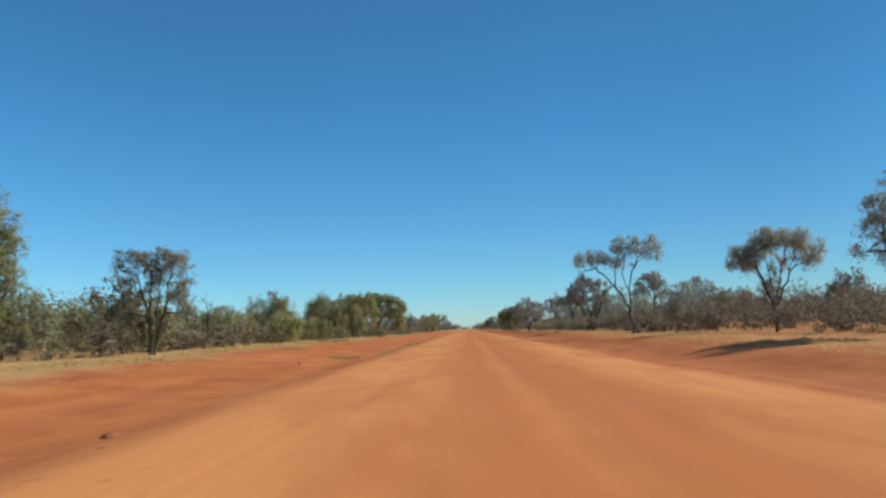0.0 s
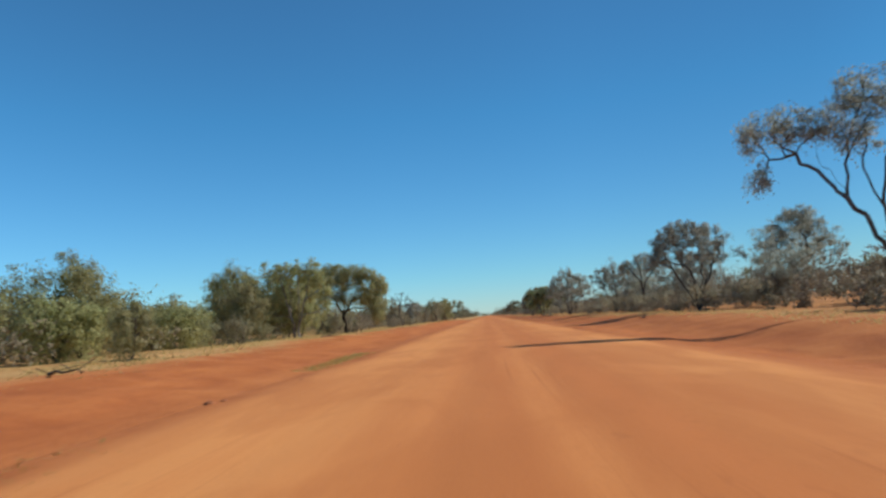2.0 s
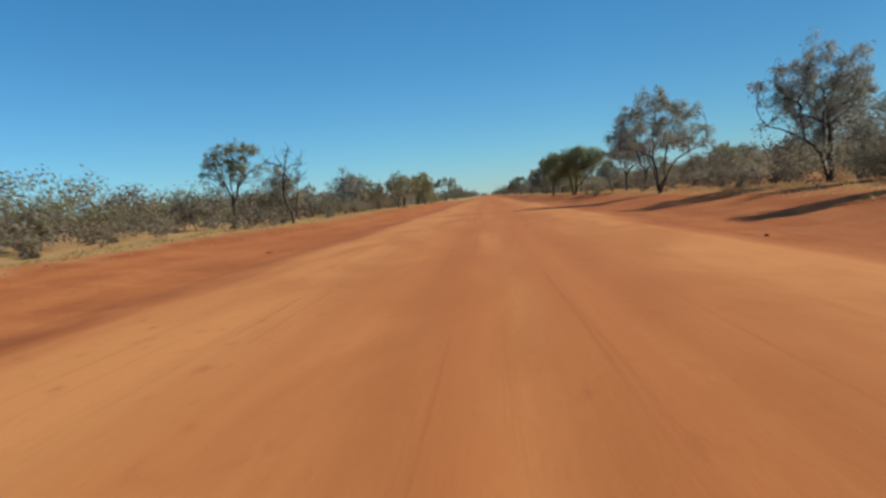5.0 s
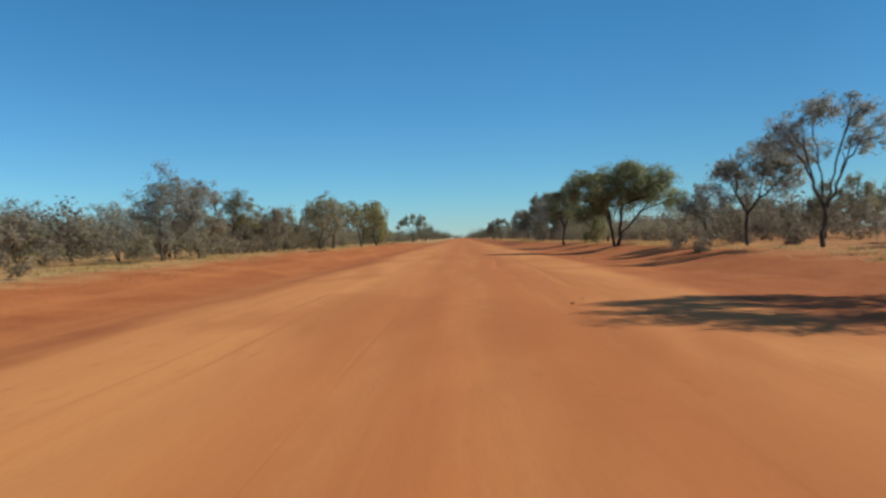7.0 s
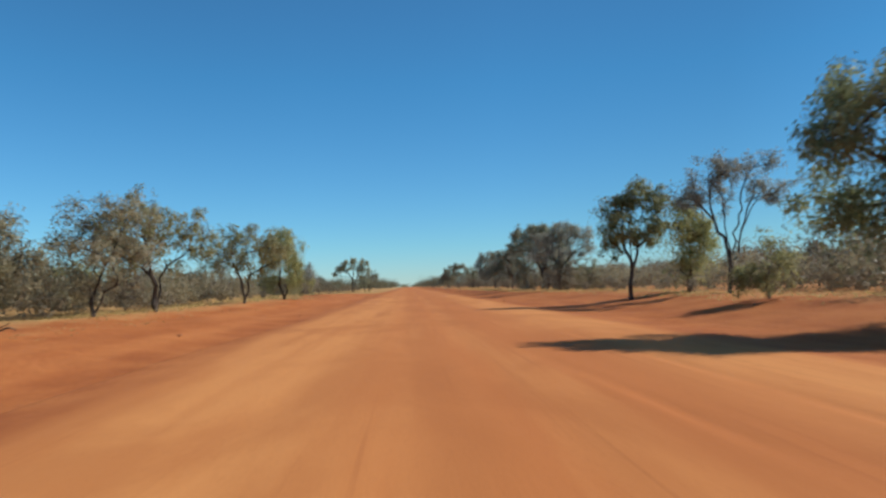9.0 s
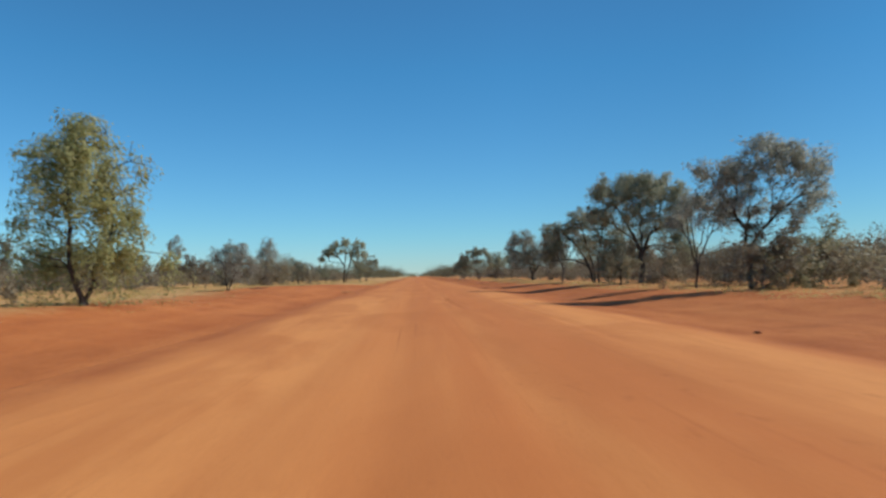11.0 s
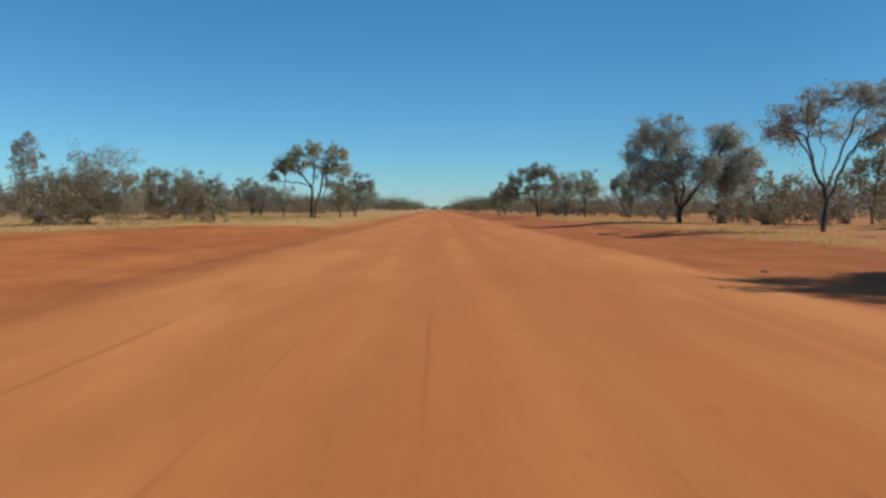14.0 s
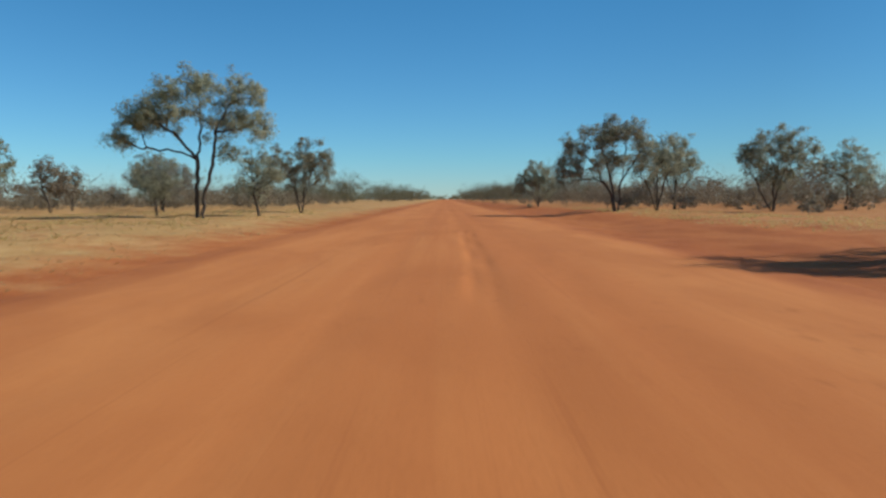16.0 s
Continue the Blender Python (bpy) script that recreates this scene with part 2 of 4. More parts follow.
def land(x, y):
    """Height of the ground: a sunken road bed between low banks, then flat scrub."""
    x, y = np.asarray(x, float), np.asarray(y, float)
    # the banks grow lower along the last stretch
    left = (0.62 - 0.30 * smoothstep(290.0, 345.0, y)) * smoothstep(-6.3, -14.0, x)
    # on the right a shallow drain runs between the road and the bank
    bank = 0.30 + 0.26 * smoothstep(45.0, 110.0, y) - 0.26 * smoothstep(235.0, 320.0, y)
    drain = 0.09 + 0.28 * (1 - smoothstep(50.0, 130.0, y))
    right = bank * smoothstep(8.0, 16.0, x) - drain * smoothstep(7.2, 9.4, x) * (1 - smoothstep(9.8, 14.5, x))
    rough = smoothstep(6.0, 9.5, np.abs(x))
    return left + right + rough * lumps(x, y) - 0.05 * (1 - rough)


# ---- ground and road ----
def build_ground():
    xs = np.unique(np.concatenate([np.linspace(-1500, -120, 12), np.linspace(-120, -34, 30), np.linspace(-34, -16, 26), np.linspace(-16, 18, 84), np.linspace(18, 34, 22), np.linspace(34, 120, 30), np.linspace(120, 1500, 12)]))
    ys = np.unique(np.concatenate([np.linspace(-400, -20, 10), np.linspace(-20, 420, 480), np.linspace(420, 460, 24), np.linspace(460, 900, 50), np.linspace(900, 4500, 20)]))
    gx, gy = np.meshgrid(xs, ys)
    gz = land(gx, gy)
    verts = np.stack([gx, gy, gz], -1).reshape(-1, 3)
    nx = len(xs)
    i, j = np.meshgrid(np.arange(nx - 1), np.arange(len(ys) - 1))
    a = (j * nx + i).ravel()
    ob = new("ground", mesh_arrays("ground", verts, np.stack([a, a + 1, a + nx + 1, a + nx], -1), SOIL, True))
    tagged(ob, "red sandy soil verge and scrub floor with dry litter", "ground", kind="structure")


def road_edges(y):
    left = -6.7 + 0.35 * np.sin(y * 0.037) + 0.15 * np.sin(y * 0.21)
    right = 7.5 + 0.35 * np.sin(y * 0.031 + 2) + 0.15 * np.sin(y * 0.19)
    return left, right


def build_road():
    ys = np.unique(np.concatenate([np.linspace(-60, 460, 520), np.linspace(460, 900, 120), np.linspace(900, 4500, 40)]))
    us = np.linspace(0, 1, 127)
    gy, gu = np.meshgrid(ys, us, indexing="ij")
    left, right = road_edges(gy)
    gx = left + (right - left) * gu
    near = np.exp(-np.maximum(gy - 460, 0) / 200.0)
    edge = np.exp(-((gu - 0.085) / 0.04) ** 2) + np.exp(-((gu - 0.915) / 0.04) ** 2)
    ridge = 0.012 * edge * (0.55 + 0.45 * np.sin(gy * 0.8 + 3 * np.sin(gy * 0.17))) * near
    ruts = 0.0
    for x0, slope, ya, yb, d in ((3.75, 0.004, 160, 206, 0.035), (1.9, 0.06, 172, 190, 0.05), (2.6, -0.08, 186, 199, 0.045), (4.9, -0.17, 90, 107, 0.055), (1.45, -0.01, 250, 275, 0.04), (3.2, 0.0, 76, 100, 0.04),
                                 (2.9, 0.0, 76, 100, 0.03), (3.9, 0.006, 236, 300, 0.03), (0.9, 0.02, 334, 360, 0.05), (1.2, 0.02, 334, 360, 0.04)):
        cut = smoothstep(ya, ya + 6, gy) * (1 - smoothstep(yb - 6, yb, gy)) * (0.6 + 0.4 * np.sin(gy * 1.1 + x0 * 7))
        q = gx - x0 - slope * (gy - ya) - 0.06 * np.sin(gy * 0.35 + x0)
        ruts = ruts - d * cut * (np.exp(-(q / 0.11) ** 2) - 0.3 * np.exp(-((q + 0.25) / 0.12) ** 2))
    for x0, w, d in ((-0.75, 0.42, 0.016), (0.95, 0.42, 0.018), (2.6, 0.4, 0.014), (-2.6, 0.45, 0.012)):
        ruts = ruts - d * np.exp(-((gx - x0 - 0.25 * np.sin(gy * 0.02 + x0)) / w) ** 2)
    crown = 0.03 * (1 - (2 * gu - 1) ** 2)
    gz = ridge + ruts + crown + 0.006 * np.sin(gx * 5 + gy * 1.1) * np.sin(gy * 2.3) - 0.06 * smoothstep(0.7, 1.0, np.abs(2 * gu - 1))
    gz[:, 0] -= 0.05
    gz[:, -1] -= 0.05
    verts = np.stack([gx, gy, gz + 0.02], -1).reshape(-1, 3)
    nx = len(us)
    i, j = np.meshgrid(np.arange(nx - 1), np.arange(len(ys) - 1))
    a = (j * nx + i).ravel()
    ob = new("road", mesh_arrays("road", verts, np.stack([a, a + 1, a + nx + 1, a + nx], -1), ROAD, True))
    tagged(ob, "wide graded orange dirt road with dusty wheel tracks", "road", kind="structure")


build_ground()
build_road()


# ---- plants ----
def tubes(p0, p1, r0, r1, sides):
    """Tapered tubes from p0 to p1, one for each row."""
    d = p1 - p0
    n = np.linalg.norm(d, axis=1, keepdims=True)
    d = d / np.maximum(n, 1e-6)
    ref = np.where(np.abs(d[:, 2:3]) > 0.9, [[1.0, 0, 0]], [[0, 0, 1.0]])
    u = np.cross(d, ref)
    u /= np.linalg.norm(u, axis=1, keepdims=True)
    v = np.cross(d, u)
    a = np.linspace(0, 2 * math.pi, sides, endpoint=False)
    ring = u[:, None, :] * np.cos(a)[None, :, None] + v[:, None, :] * np.sin(a)[None, :, None]
    low = p0[:, None, :] + ring * r0[:, None, None]
    high = p1[:, None, :] + ring * r1[:, None, None]
    verts = np.concatenate([low, high], 1).reshape(-1, 3)
    k = np.arange(sides)
    quad = np.stack([k, (k + 1) % sides, sides + (k + 1) % sides, sides + k], -1)
    faces = (np.arange(len(p0))[:, None, None] * 2 * sides + quad[None]).reshape(-1, 4)
    return verts, faces


def leaf_blades(pos, axis, length, width, out, rng):
    """Slim leaves at pos that point along axis and turn their faces outwards."""
    out = out / np.maximum(np.linalg.norm(out, axis=1, keepdims=True), 1e-6)
    axis = axis / np.maximum(np.linalg.norm(axis, axis=1, keepdims=True), 1e-6)
    axis = axis - 0.75 * (axis * out).sum(1, keepdims=True) * out
    axis /= np.maximum(np.linalg.norm(axis, axis=1, keepdims=True), 1e-6)
    side = np.cross(axis, out + 0.7 * rng.normal(size=pos.shape))
    side /= np.maximum(np.linalg.norm(side, axis=1, keepdims=True), 1e-6)
    l, w = length[:, None], width[:, None]
    verts = np.stack([pos - side * w * 0.5, pos + side * w * 0.5, pos + axis * l], 1).reshape(-1, 3)
    face = np.cross(axis, side)
    flip = (face * out).sum(1, keepdims=True) < 0
    face = np.where(flip, -face, face)
    normal = 0.8 * face + 0.4 * out
    normal /= np.maximum(np.linalg.norm(normal, axis=1, keepdims=True), 1e-6)
    order = np.arange(len(pos) * 3).reshape(-1, 3)
    # wind each leaf so that its own face agrees with the way out
    order = np.where(flip, order, order[:, ::-1])
    return verts, order, np.repeat(normal, 3, axis=0)


# style: fork height as a share of the height, stems, spread of stems, clumps for each square metre of crown face,
# clump radius, droop, crown base as a share of the height, shape, leaves, leaf size, trunk radius for each metre of height
STYLES = {
    "vase": dict(fork=0.30, stems=4, spread=0.36, dens=3.4, clump=0.54, droop=0.5, low=0.26, shape="dome", leaves=12500, leaf=0.15, girth=0.012),
    "umbrella": dict(fork=0.34, stems=2, spread=0.08, dens=3.0, clump=0.52, droop=0.35, low=0.44, shape="dome", leaves=10500, leaf=0.15, girth=0.014),
    "dense": dict(fork=0.18, stems=2, spread=0.22, dens=2.9, clump=0.66, droop=1.0, low=0.20, shape="mound", leaves=17000, leaf=0.17, girth=0.016),
    "open": dict(fork=0.24, stems=3, spread=0.14, dens=3.0, clump=0.52, droop=0.7, low=0.28, shape="cloud", leaves=12000, leaf=0.15, girth=0.015),
    "lone": dict(fork=0.46, stems=3, spread=0.46, dens=3.0, clump=0.5, droop=0.6, low=0.5, shape="dome", leaves=11000, leaf=0.13, girth=0.0095),
    "gum": dict(fork=0.20, stems=3, spread=0.26, dens=2.7, clump=0.56, droop=0.6, low=0.20, shape="dome", leaves=17500, leaf=0.16, girth=0.015),
    "thin": dict(fork=0.20, stems=4, spread=0.24, dens=3.0, clump=0.6, droop=0.3, low=0.14, shape="cloud", leaves=12000, leaf=0.14, girth=0.010),
    "twiggy": dict(fork=0.20, stems=4, spread=0.24, dens=2.8, clump=0.6, droop=0.2, low=0.24, shape="cloud", leaves=4500, leaf=0.13, girth=0.011),
    "tuft": dict(fork=0.28, stems=2, spread=0.14, dens=3.6, clump=0.5, droop=0.5, low=0.42, shape="dome", leaves=11000, leaf=0.15, girth=0.010),
    "shrub": dict(fork=0.08, stems=5, spread=0.5, dens=2.2, clump=0.52, droop=0.1, low=0.03, shape="mound", leaves=12500, leaf=0.14, girth=0.008),
    "fan": dict(fork=0.44, stems=4, spread=0.32, dens=3.2, clump=0.54, droop=0.6, low=0.30, shape="cloud", leaves=15500, leaf=0.16, girth=0.012, bow=1.15),
    "bare_fan": dict(fork=0.42, stems=4, spread=0.40, dens=2.9, clump=0.55, droop=0.3, low=0.50, shape="dome", leaves=10500, leaf=0.14, girth=0.012, bow=1.2),
    "canopy": dict(fork=0.46, stems=6, spread=0.40, dens=3.8, clump=0.55, droop=0.5, low=0.40, shape="dome", leaves=16000, leaf=0.15, girth=0.013, bow=1.25, sides=3.6),
    "round": dict(fork=0.40, stems=4, spread=0.26, dens=4.2, clump=0.72, droop=1.2, low=0.30, shape="dome", leaves=28000, leaf=0.16, girth=0.018, sides=4.2, bow=2.0),
    "pale": dict(fork=0.30, stems=4, spread=0.22, dens=3.2, clump=0.5, droop=0.6, low=0.26, shape="cloud", leaves=16000, leaf=0.15, girth=0.013),
    "dead": dict(fork=0.30, stems=3, spread=0.26, dens=2.4, clump=0.6, droop=0.0, low=0.32, shape="cloud", leaves=0, leaf=0.1, girth=0.014),
}


# crowns with a shape of their own: tufts of leaves (across the half-width, up the height, their half sizes, share of the leaves)
# and main limbs, each a line of points across and up, from the ground or from a limb named before it
FORMS = {
    "flat tufts": (
        [(-0.60, 0.76, 0.42, 0.10, 0.27), (0.15, 0.87, 0.34, 0.13, 0.30), (0.72, 0.84, 0.28, 0.14, 0.27), (-0.80, 0.57, 0.09, 0.05, 0.04),
         (0.84, 0.60, 0.14, 0.03, 0.02), (0.30, 0.70, 0.30, 0.06, 0.04), (-0.10, 0.70, 0.2, 0.05, 0.06)],
        [[(0.24, 0), (0.23, 0.12), (0.19, 0.24), (0.08, 0.35), (-0.08, 0.47), (-0.28, 0.59), (-0.46, 0.67), (-0.64, 0.76)],
         [(0.20, 0.22), (0.21, 0.36), (0.24, 0.48), (0.31, 0.62), (0.44, 0.75), (0.62, 0.82)], [(-0.08, 0.47), (-0.09, 0.60), (-0.03, 0.72), (0.08, 0.84)],
         [(0.27, 0.52), (0.55, 0.56), (0.85, 0.61)], [(-0.46, 0.67), (-0.68, 0.63), (-0.80, 0.56)], [(0.22, 0.40), (0.10, 0.54), (0.12, 0.68), (0.20, 0.82)],
         [(-0.02, 0.43), (-0.22, 0.62), (-0.30, 0.74)]]),
    "spreading gum": (
        [(-0.85, 0.52, 0.15, 0.07, 0.08), (-0.54, 0.68, 0.28, 0.12, 0.18), (-0.30, 0.83, 0.20, 0.10, 0.13), (0.10, 0.90, 0.16, 0.10, 0.13),
         (0.64, 0.83, 0.24, 0.14, 0.19), (0.40, 0.66, 0.24, 0.09, 0.12), (0.82, 0.61, 0.18, 0.10, 0.10), (0.02, 0.68, 0.16, 0.07, 0.07), (0.05, 0.72, 0.72, 0.20, 0.24), (0.45, 0.46, 0.25, 0.08, 0.05)],
        [[(0.04, 0), (0.04, 0.20), (0.06, 0.38), (0.08, 0.54), (0.09, 0.68), (0.04, 0.84)], [(0.06, 0.37), (-0.12, 0.43), (-0.39, 0.45), (-0.68, 0.47), (-0.85, 0.52)],
         [(0.06, 0.40), (-0.10, 0.50), (-0.27, 0.59), (-0.52, 0.68)], [(-0.27, 0.59), (-0.30, 0.72), (-0.32, 0.84)],
         [(0.10, 0), (0.15, 0.16), (0.24, 0.35), (0.31, 0.57), (0.48, 0.74), (0.65, 0.85)], [(0.31, 0.55), (0.55, 0.58), (0.80, 0.61)]]),
    "two heads": (
        [(-0.42, 0.82, 0.44, 0.17, 0.20), (-0.62, 0.62, 0.36, 0.19, 0.17), (-0.25, 0.58, 0.30, 0.18, 0.12), (-0.68, 0.38, 0.26, 0.10, 0.07),
         (0.50, 0.80, 0.30, 0.15, 0.14), (0.68, 0.60, 0.31, 0.19, 0.17), (0.48, 0.42, 0.30, 0.13, 0.09), (0.10, 0.50, 0.2, 0.1, 0.04), (-0.45, 0.64, 0.52, 0.32, 0.30), (0.58, 0.60, 0.40, 0.33, 0.24), (-0.52, 0.36, 0.36, 0.15, 0.14), (0.62, 0.36, 0.34, 0.15, 0.14), (0.05, 0.48, 0.25, 0.16, 0.10)],
        [[(-0.12, 0), (-0.13, 0.10), (-0.24, 0.36), (-0.38, 0.72)], [(-0.12, 0.10), (-0.07, 0.36), (-0.12, 0.62)],
         [(-0.11, 0.08), (0.08, 0.30), (0.30, 0.50), (0.50, 0.76)], [(-0.25, 0.34), (-0.55, 0.50), (-0.7, 0.62)], [(0.16, 0.36), (0.5, 0.42), (0.72, 0.58)]]),
    "high dome": (
        [(-0.55, 0.76, 0.42, 0.13, 0.25), (0.00, 0.87, 0.46, 0.12, 0.28), (0.50, 0.80, 0.42, 0.13, 0.25), (0.80, 0.62, 0.20, 0.10, 0.09), (-0.76, 0.60, 0.2, 0.08, 0.06), (0.0, 0.68, 0.4, 0.07, 0.07), (-0.05, 0.68, 0.72, 0.20, 0.30), (-0.5, 0.46, 0.3, 0.1, 0.04), (-0.58, 0.52, 0.34, 0.14, 0.11), (0.48, 0.56, 0.40, 0.12, 0.11), (0.0, 0.55, 0.45, 0.12, 0.10)],
        [[(-0.16, 0), (-0.15, 0.18), (-0.16, 0.32), (-0.30, 0.49), (-0.58, 0.72)], [(-0.16, 0.30), (-0.14, 0.57), (-0.05, 0.82)],
         [(-0.15, 0.28), (0.08, 0.44), (0.40, 0.58), (0.72, 0.70)], [(0.1, 0.45), (0.24, 0.64), (0.34, 0.82)], [(-0.28, 0.46), (-0.34, 0.66), (-0.3, 0.82)]]),
    "broad round": (
        [(-0.55, 0.80, 0.42, 0.16, 0.26), (-0.84, 0.60, 0.16, 0.14, 0.09), (-0.10, 0.88, 0.36, 0.10, 0.18), (0.42, 0.84, 0.34, 0.13, 0.20), (0.74, 0.66, 0.25, 0.20, 0.18), (0.62, 0.48, 0.28, 0.12, 0.09), (0.0, 0.64, 0.80, 0.22, 0.40), (-0.70, 0.42, 0.25, 0.10, 0.07), (0.75, 0.40, 0.2, 0.1, 0.05), (0.74, 0.30, 0.24, 0.13, 0.12), (0.2, 0.5, 0.3, 0.1, 0.06)],
        [[(0.02, 0), (0.02, 0.16), (0.01, 0.29), (-0.20, 0.50), (-0.46, 0.74)], [(0.01, 0.27), (0.02, 0.58), (-0.08, 0.84)], [(0.02, 0.25), (0.25, 0.50), (0.46, 0.78)],
         [(-0.1, 0.40), (-0.40, 0.50), (-0.78, 0.62)], [(0.2, 0.45), (0.5, 0.52), (0.74, 0.64)]]),
    "clumped green": (
        [(-0.58, 0.80, 0.32, 0.15, 0.20), (0.00, 0.86, 0.30, 0.13, 0.20), (0.50, 0.76, 0.34, 0.16, 0.22), (0.86, 0.56, 0.14, 0.12, 0.08), (-0.84, 0.62, 0.15, 0.10, 0.07),
         (-0.34, 0.55, 0.32, 0.15, 0.13), (0.26, 0.60, 0.22, 0.09, 0.10), (0.0, 0.66, 0.78, 0.24, 0.36), (-0.62, 0.42, 0.32, 0.14, 0.12)],
        [[(-0.14, 0), (-0.18, 0.18), (-0.22, 0.40), (-0.38, 0.62), (-0.56, 0.78)], [(-0.10, 0), (0.02, 0.16), (0.16, 0.28), (0.34, 0.42), (0.56, 0.66)],
         [(-0.04, 0.12), (-0.02, 0.45), (0.02, 0.80)], [(0.34, 0.42), (0.6, 0.46), (0.84, 0.54)], [(-0.22, 0.40), (-0.5, 0.5), (-0.8, 0.6)]]),
    "flat umbrella": (
        [(-0.50, 0.78, 0.46, 0.12, 0.30), (0.05, 0.88, 0.45, 0.10, 0.28), (0.55, 0.78, 0.42, 0.13, 0.30), (-0.7, 0.64, 0.2, 0.07, 0.06), (0.75, 0.62, 0.2, 0.07, 0.06), (0.0, 0.74, 0.82, 0.16, 0.24)],
        [[(0.05, 0), (0.04, 0.22), (0.05, 0.40), (-0.14, 0.58), (-0.45, 0.76)], [(0.05, 0.38), (0.0, 0.60), (-0.05, 0.84)], [(0.05, 0.36), (0.26, 0.58), (0.56, 0.76)], [(0.06, 0.38), (0.14, 0.62), (0.24, 0.84)]]),
    "open fan": (
        [(-0.62, 0.72, 0.36, 0.13, 0.22), (-0.22, 0.88, 0.34, 0.10, 0.20), (0.26, 0.88, 0.34, 0.10, 0.20), (0.66, 0.74, 0.32, 0.14, 0.22), (0.0, 0.70, 0.7, 0.14, 0.16)],
        [[(-0.06, 0), (-0.05, 0.14), (-0.04, 0.26), (-0.24, 0.50), (-0.52, 0.72)], [(-0.04, 0.24), (-0.08, 0.55), (-0.20, 0.84)], [(-0.04, 0.24), (0.10, 0.54), (0.24, 0.84)],
         [(-0.04, 0.22), (0.22, 0.46), (0.58, 0.72)], [(-0.20, 0.46), (-0.36, 0.66), (-0.40, 0.82)], [(0.24, 0.48), (0.40, 0.70), (0.46, 0.84)]]),
    "weeping": (
        [(-0.50, 0.84, 0.48, 0.14, 0.22), (0.30, 0.85, 0.46, 0.13, 0.22), (0.72, 0.62, 0.27, 0.20, 0.15), (-0.62, 0.58, 0.36, 0.20, 0.14), (0.0, 0.60, 0.70, 0.22, 0.26), (0.74, 0.38, 0.22, 0.14, 0.07), (-0.7, 0.34, 0.25, 0.12, 0.06)],
        [[(-0.06, 0), (-0.10, 0.20), (-0.30, 0.50), (-0.50, 0.80)], [(0.02, 0), (0.06, 0.30), (0.10, 0.60), (0.05, 0.85)], [(0.04, 0.16), (0.28, 0.45), (0.45, 0.78)],
         [(-0.12, 0.24), (-0.15, 0.55), (-0.20, 0.84)], [(0.28, 0.45), (0.55, 0.54), (0.74, 0.60)]]),
    "leaning fan": (
        [(-0.60, 0.68, 0.36, 0.18, 0.26), (-0.15, 0.82, 0.36, 0.16, 0.26), (0.35, 0.86, 0.32, 0.13, 0.20), (0.72, 0.68, 0.26, 0.18, 0.18), (0.1, 0.58, 0.3, 0.1, 0.10), (0.0, 0.68, 0.85, 0.26, 0.36), (-0.6, 0.42, 0.3, 0.12, 0.06), (0.1, 0.46, 0.5, 0.12, 0.10), (-0.74, 0.48, 0.24, 0.18, 0.16), (-0.82, 0.32, 0.15, 0.11, 0.06), (0.74, 0.46, 0.22, 0.14, 0.08)],
        [[(0.20, 0), (0.12, 0.16), (-0.10, 0.42), (-0.36, 0.62), (-0.58, 0.74)], [(0.22, 0), (0.16, 0.22), (0.04, 0.50), (-0.08, 0.80)],
         [(0.26, 0), (0.28, 0.24), (0.32, 0.54), (0.36, 0.84)], [(0.29, 0.3), (0.5, 0.5), (0.72, 0.68)]]),
}


def crown_points(shape, n, half, low, high, rng, sides=2.7):
    """Places of the foliage clumps in a crown of half-widths half between two heights."""
    out = []
    heads = [(rng.uniform(-0.6, 0.6), rng.uniform(-0.6, 0.6), rng.uniform(0.36, 0.58), rng.uniform(0.55, 1.0)) for _ in range(6)]
    heads[0] = (rng.uniform(-0.3, 0.3), rng.uniform(-0.3, 0.3), 0.55, 1.0)
    while len(out) < n:
        a, r = rng.uniform(0, 2 * math.pi), math.sqrt(rng.uniform(0, 1))
        wob = 1 + 0.16 * math.sin(3 * a + n) + 0.1 * math.sin(5 * a + 2 * n)
        x, y = r * math.cos(a) * wob, r * math.sin(a) * wob
        if shape == "dome":
            top = high - (high - low) * (0.75 * r ** sides)
            z = top - abs(rng.normal(0, 0.34)) * (top - low)
        elif shape == "mound":
            # several rounded heads of unequal height make one uneven mound
            cx, cy, size, lift = heads[int(rng.integers(len(heads)))]
            x, y = cx + x * size, cy + y * size
            top = low + (high - low) * lift * math.sqrt(max(0.0, 1 - 0.8 * r ** 3))
            z = top - (rng.uniform(0, 1) ** 2.2) * (top - low)
        else:
            lift = rng.uniform(-0.75, 1) if r < 0.6 else rng.uniform(-0.6, 1)
            z = low + (high - low) * (0.45 + 0.55 * lift * math.sqrt(max(0.05, 1 - r * r)))
            z = min(z + 0.06 * (high - low) * rng.normal(), high)
        out.append((x * half[0], y * half[1], max(z, 0.15)))
    return np.array(out)


def tuft_points(tufts, n, half, height, clump, rng):
    """Places of the clumps in a crown made of separate tufts."""
    share = np.array([t[4] for t in tufts])
    out = []
    for k in rng.choice(len(tufts), n, p=share / share.sum()):
        u, v, du, dv, _ = tufts[k]
        a, r = rng.uniform(0, 2 * math.pi), math.sqrt(rng.uniform(0, 1))
        wide, tall = max(0.1, du * half[0] - 0.45 * clump), max(0.08, dv * height - 0.45 * clump)
        depth = half[1] * (0.55 * math.sin(5.1 * k + u * 3) * (1 - abs(u)) + 0.42 * rng.uniform(-1, 1))
        out.append((u * half[0] + wide * r * math.cos(a), depth, v * height + tall * r * math.sin(a)))
    return np.array(out)


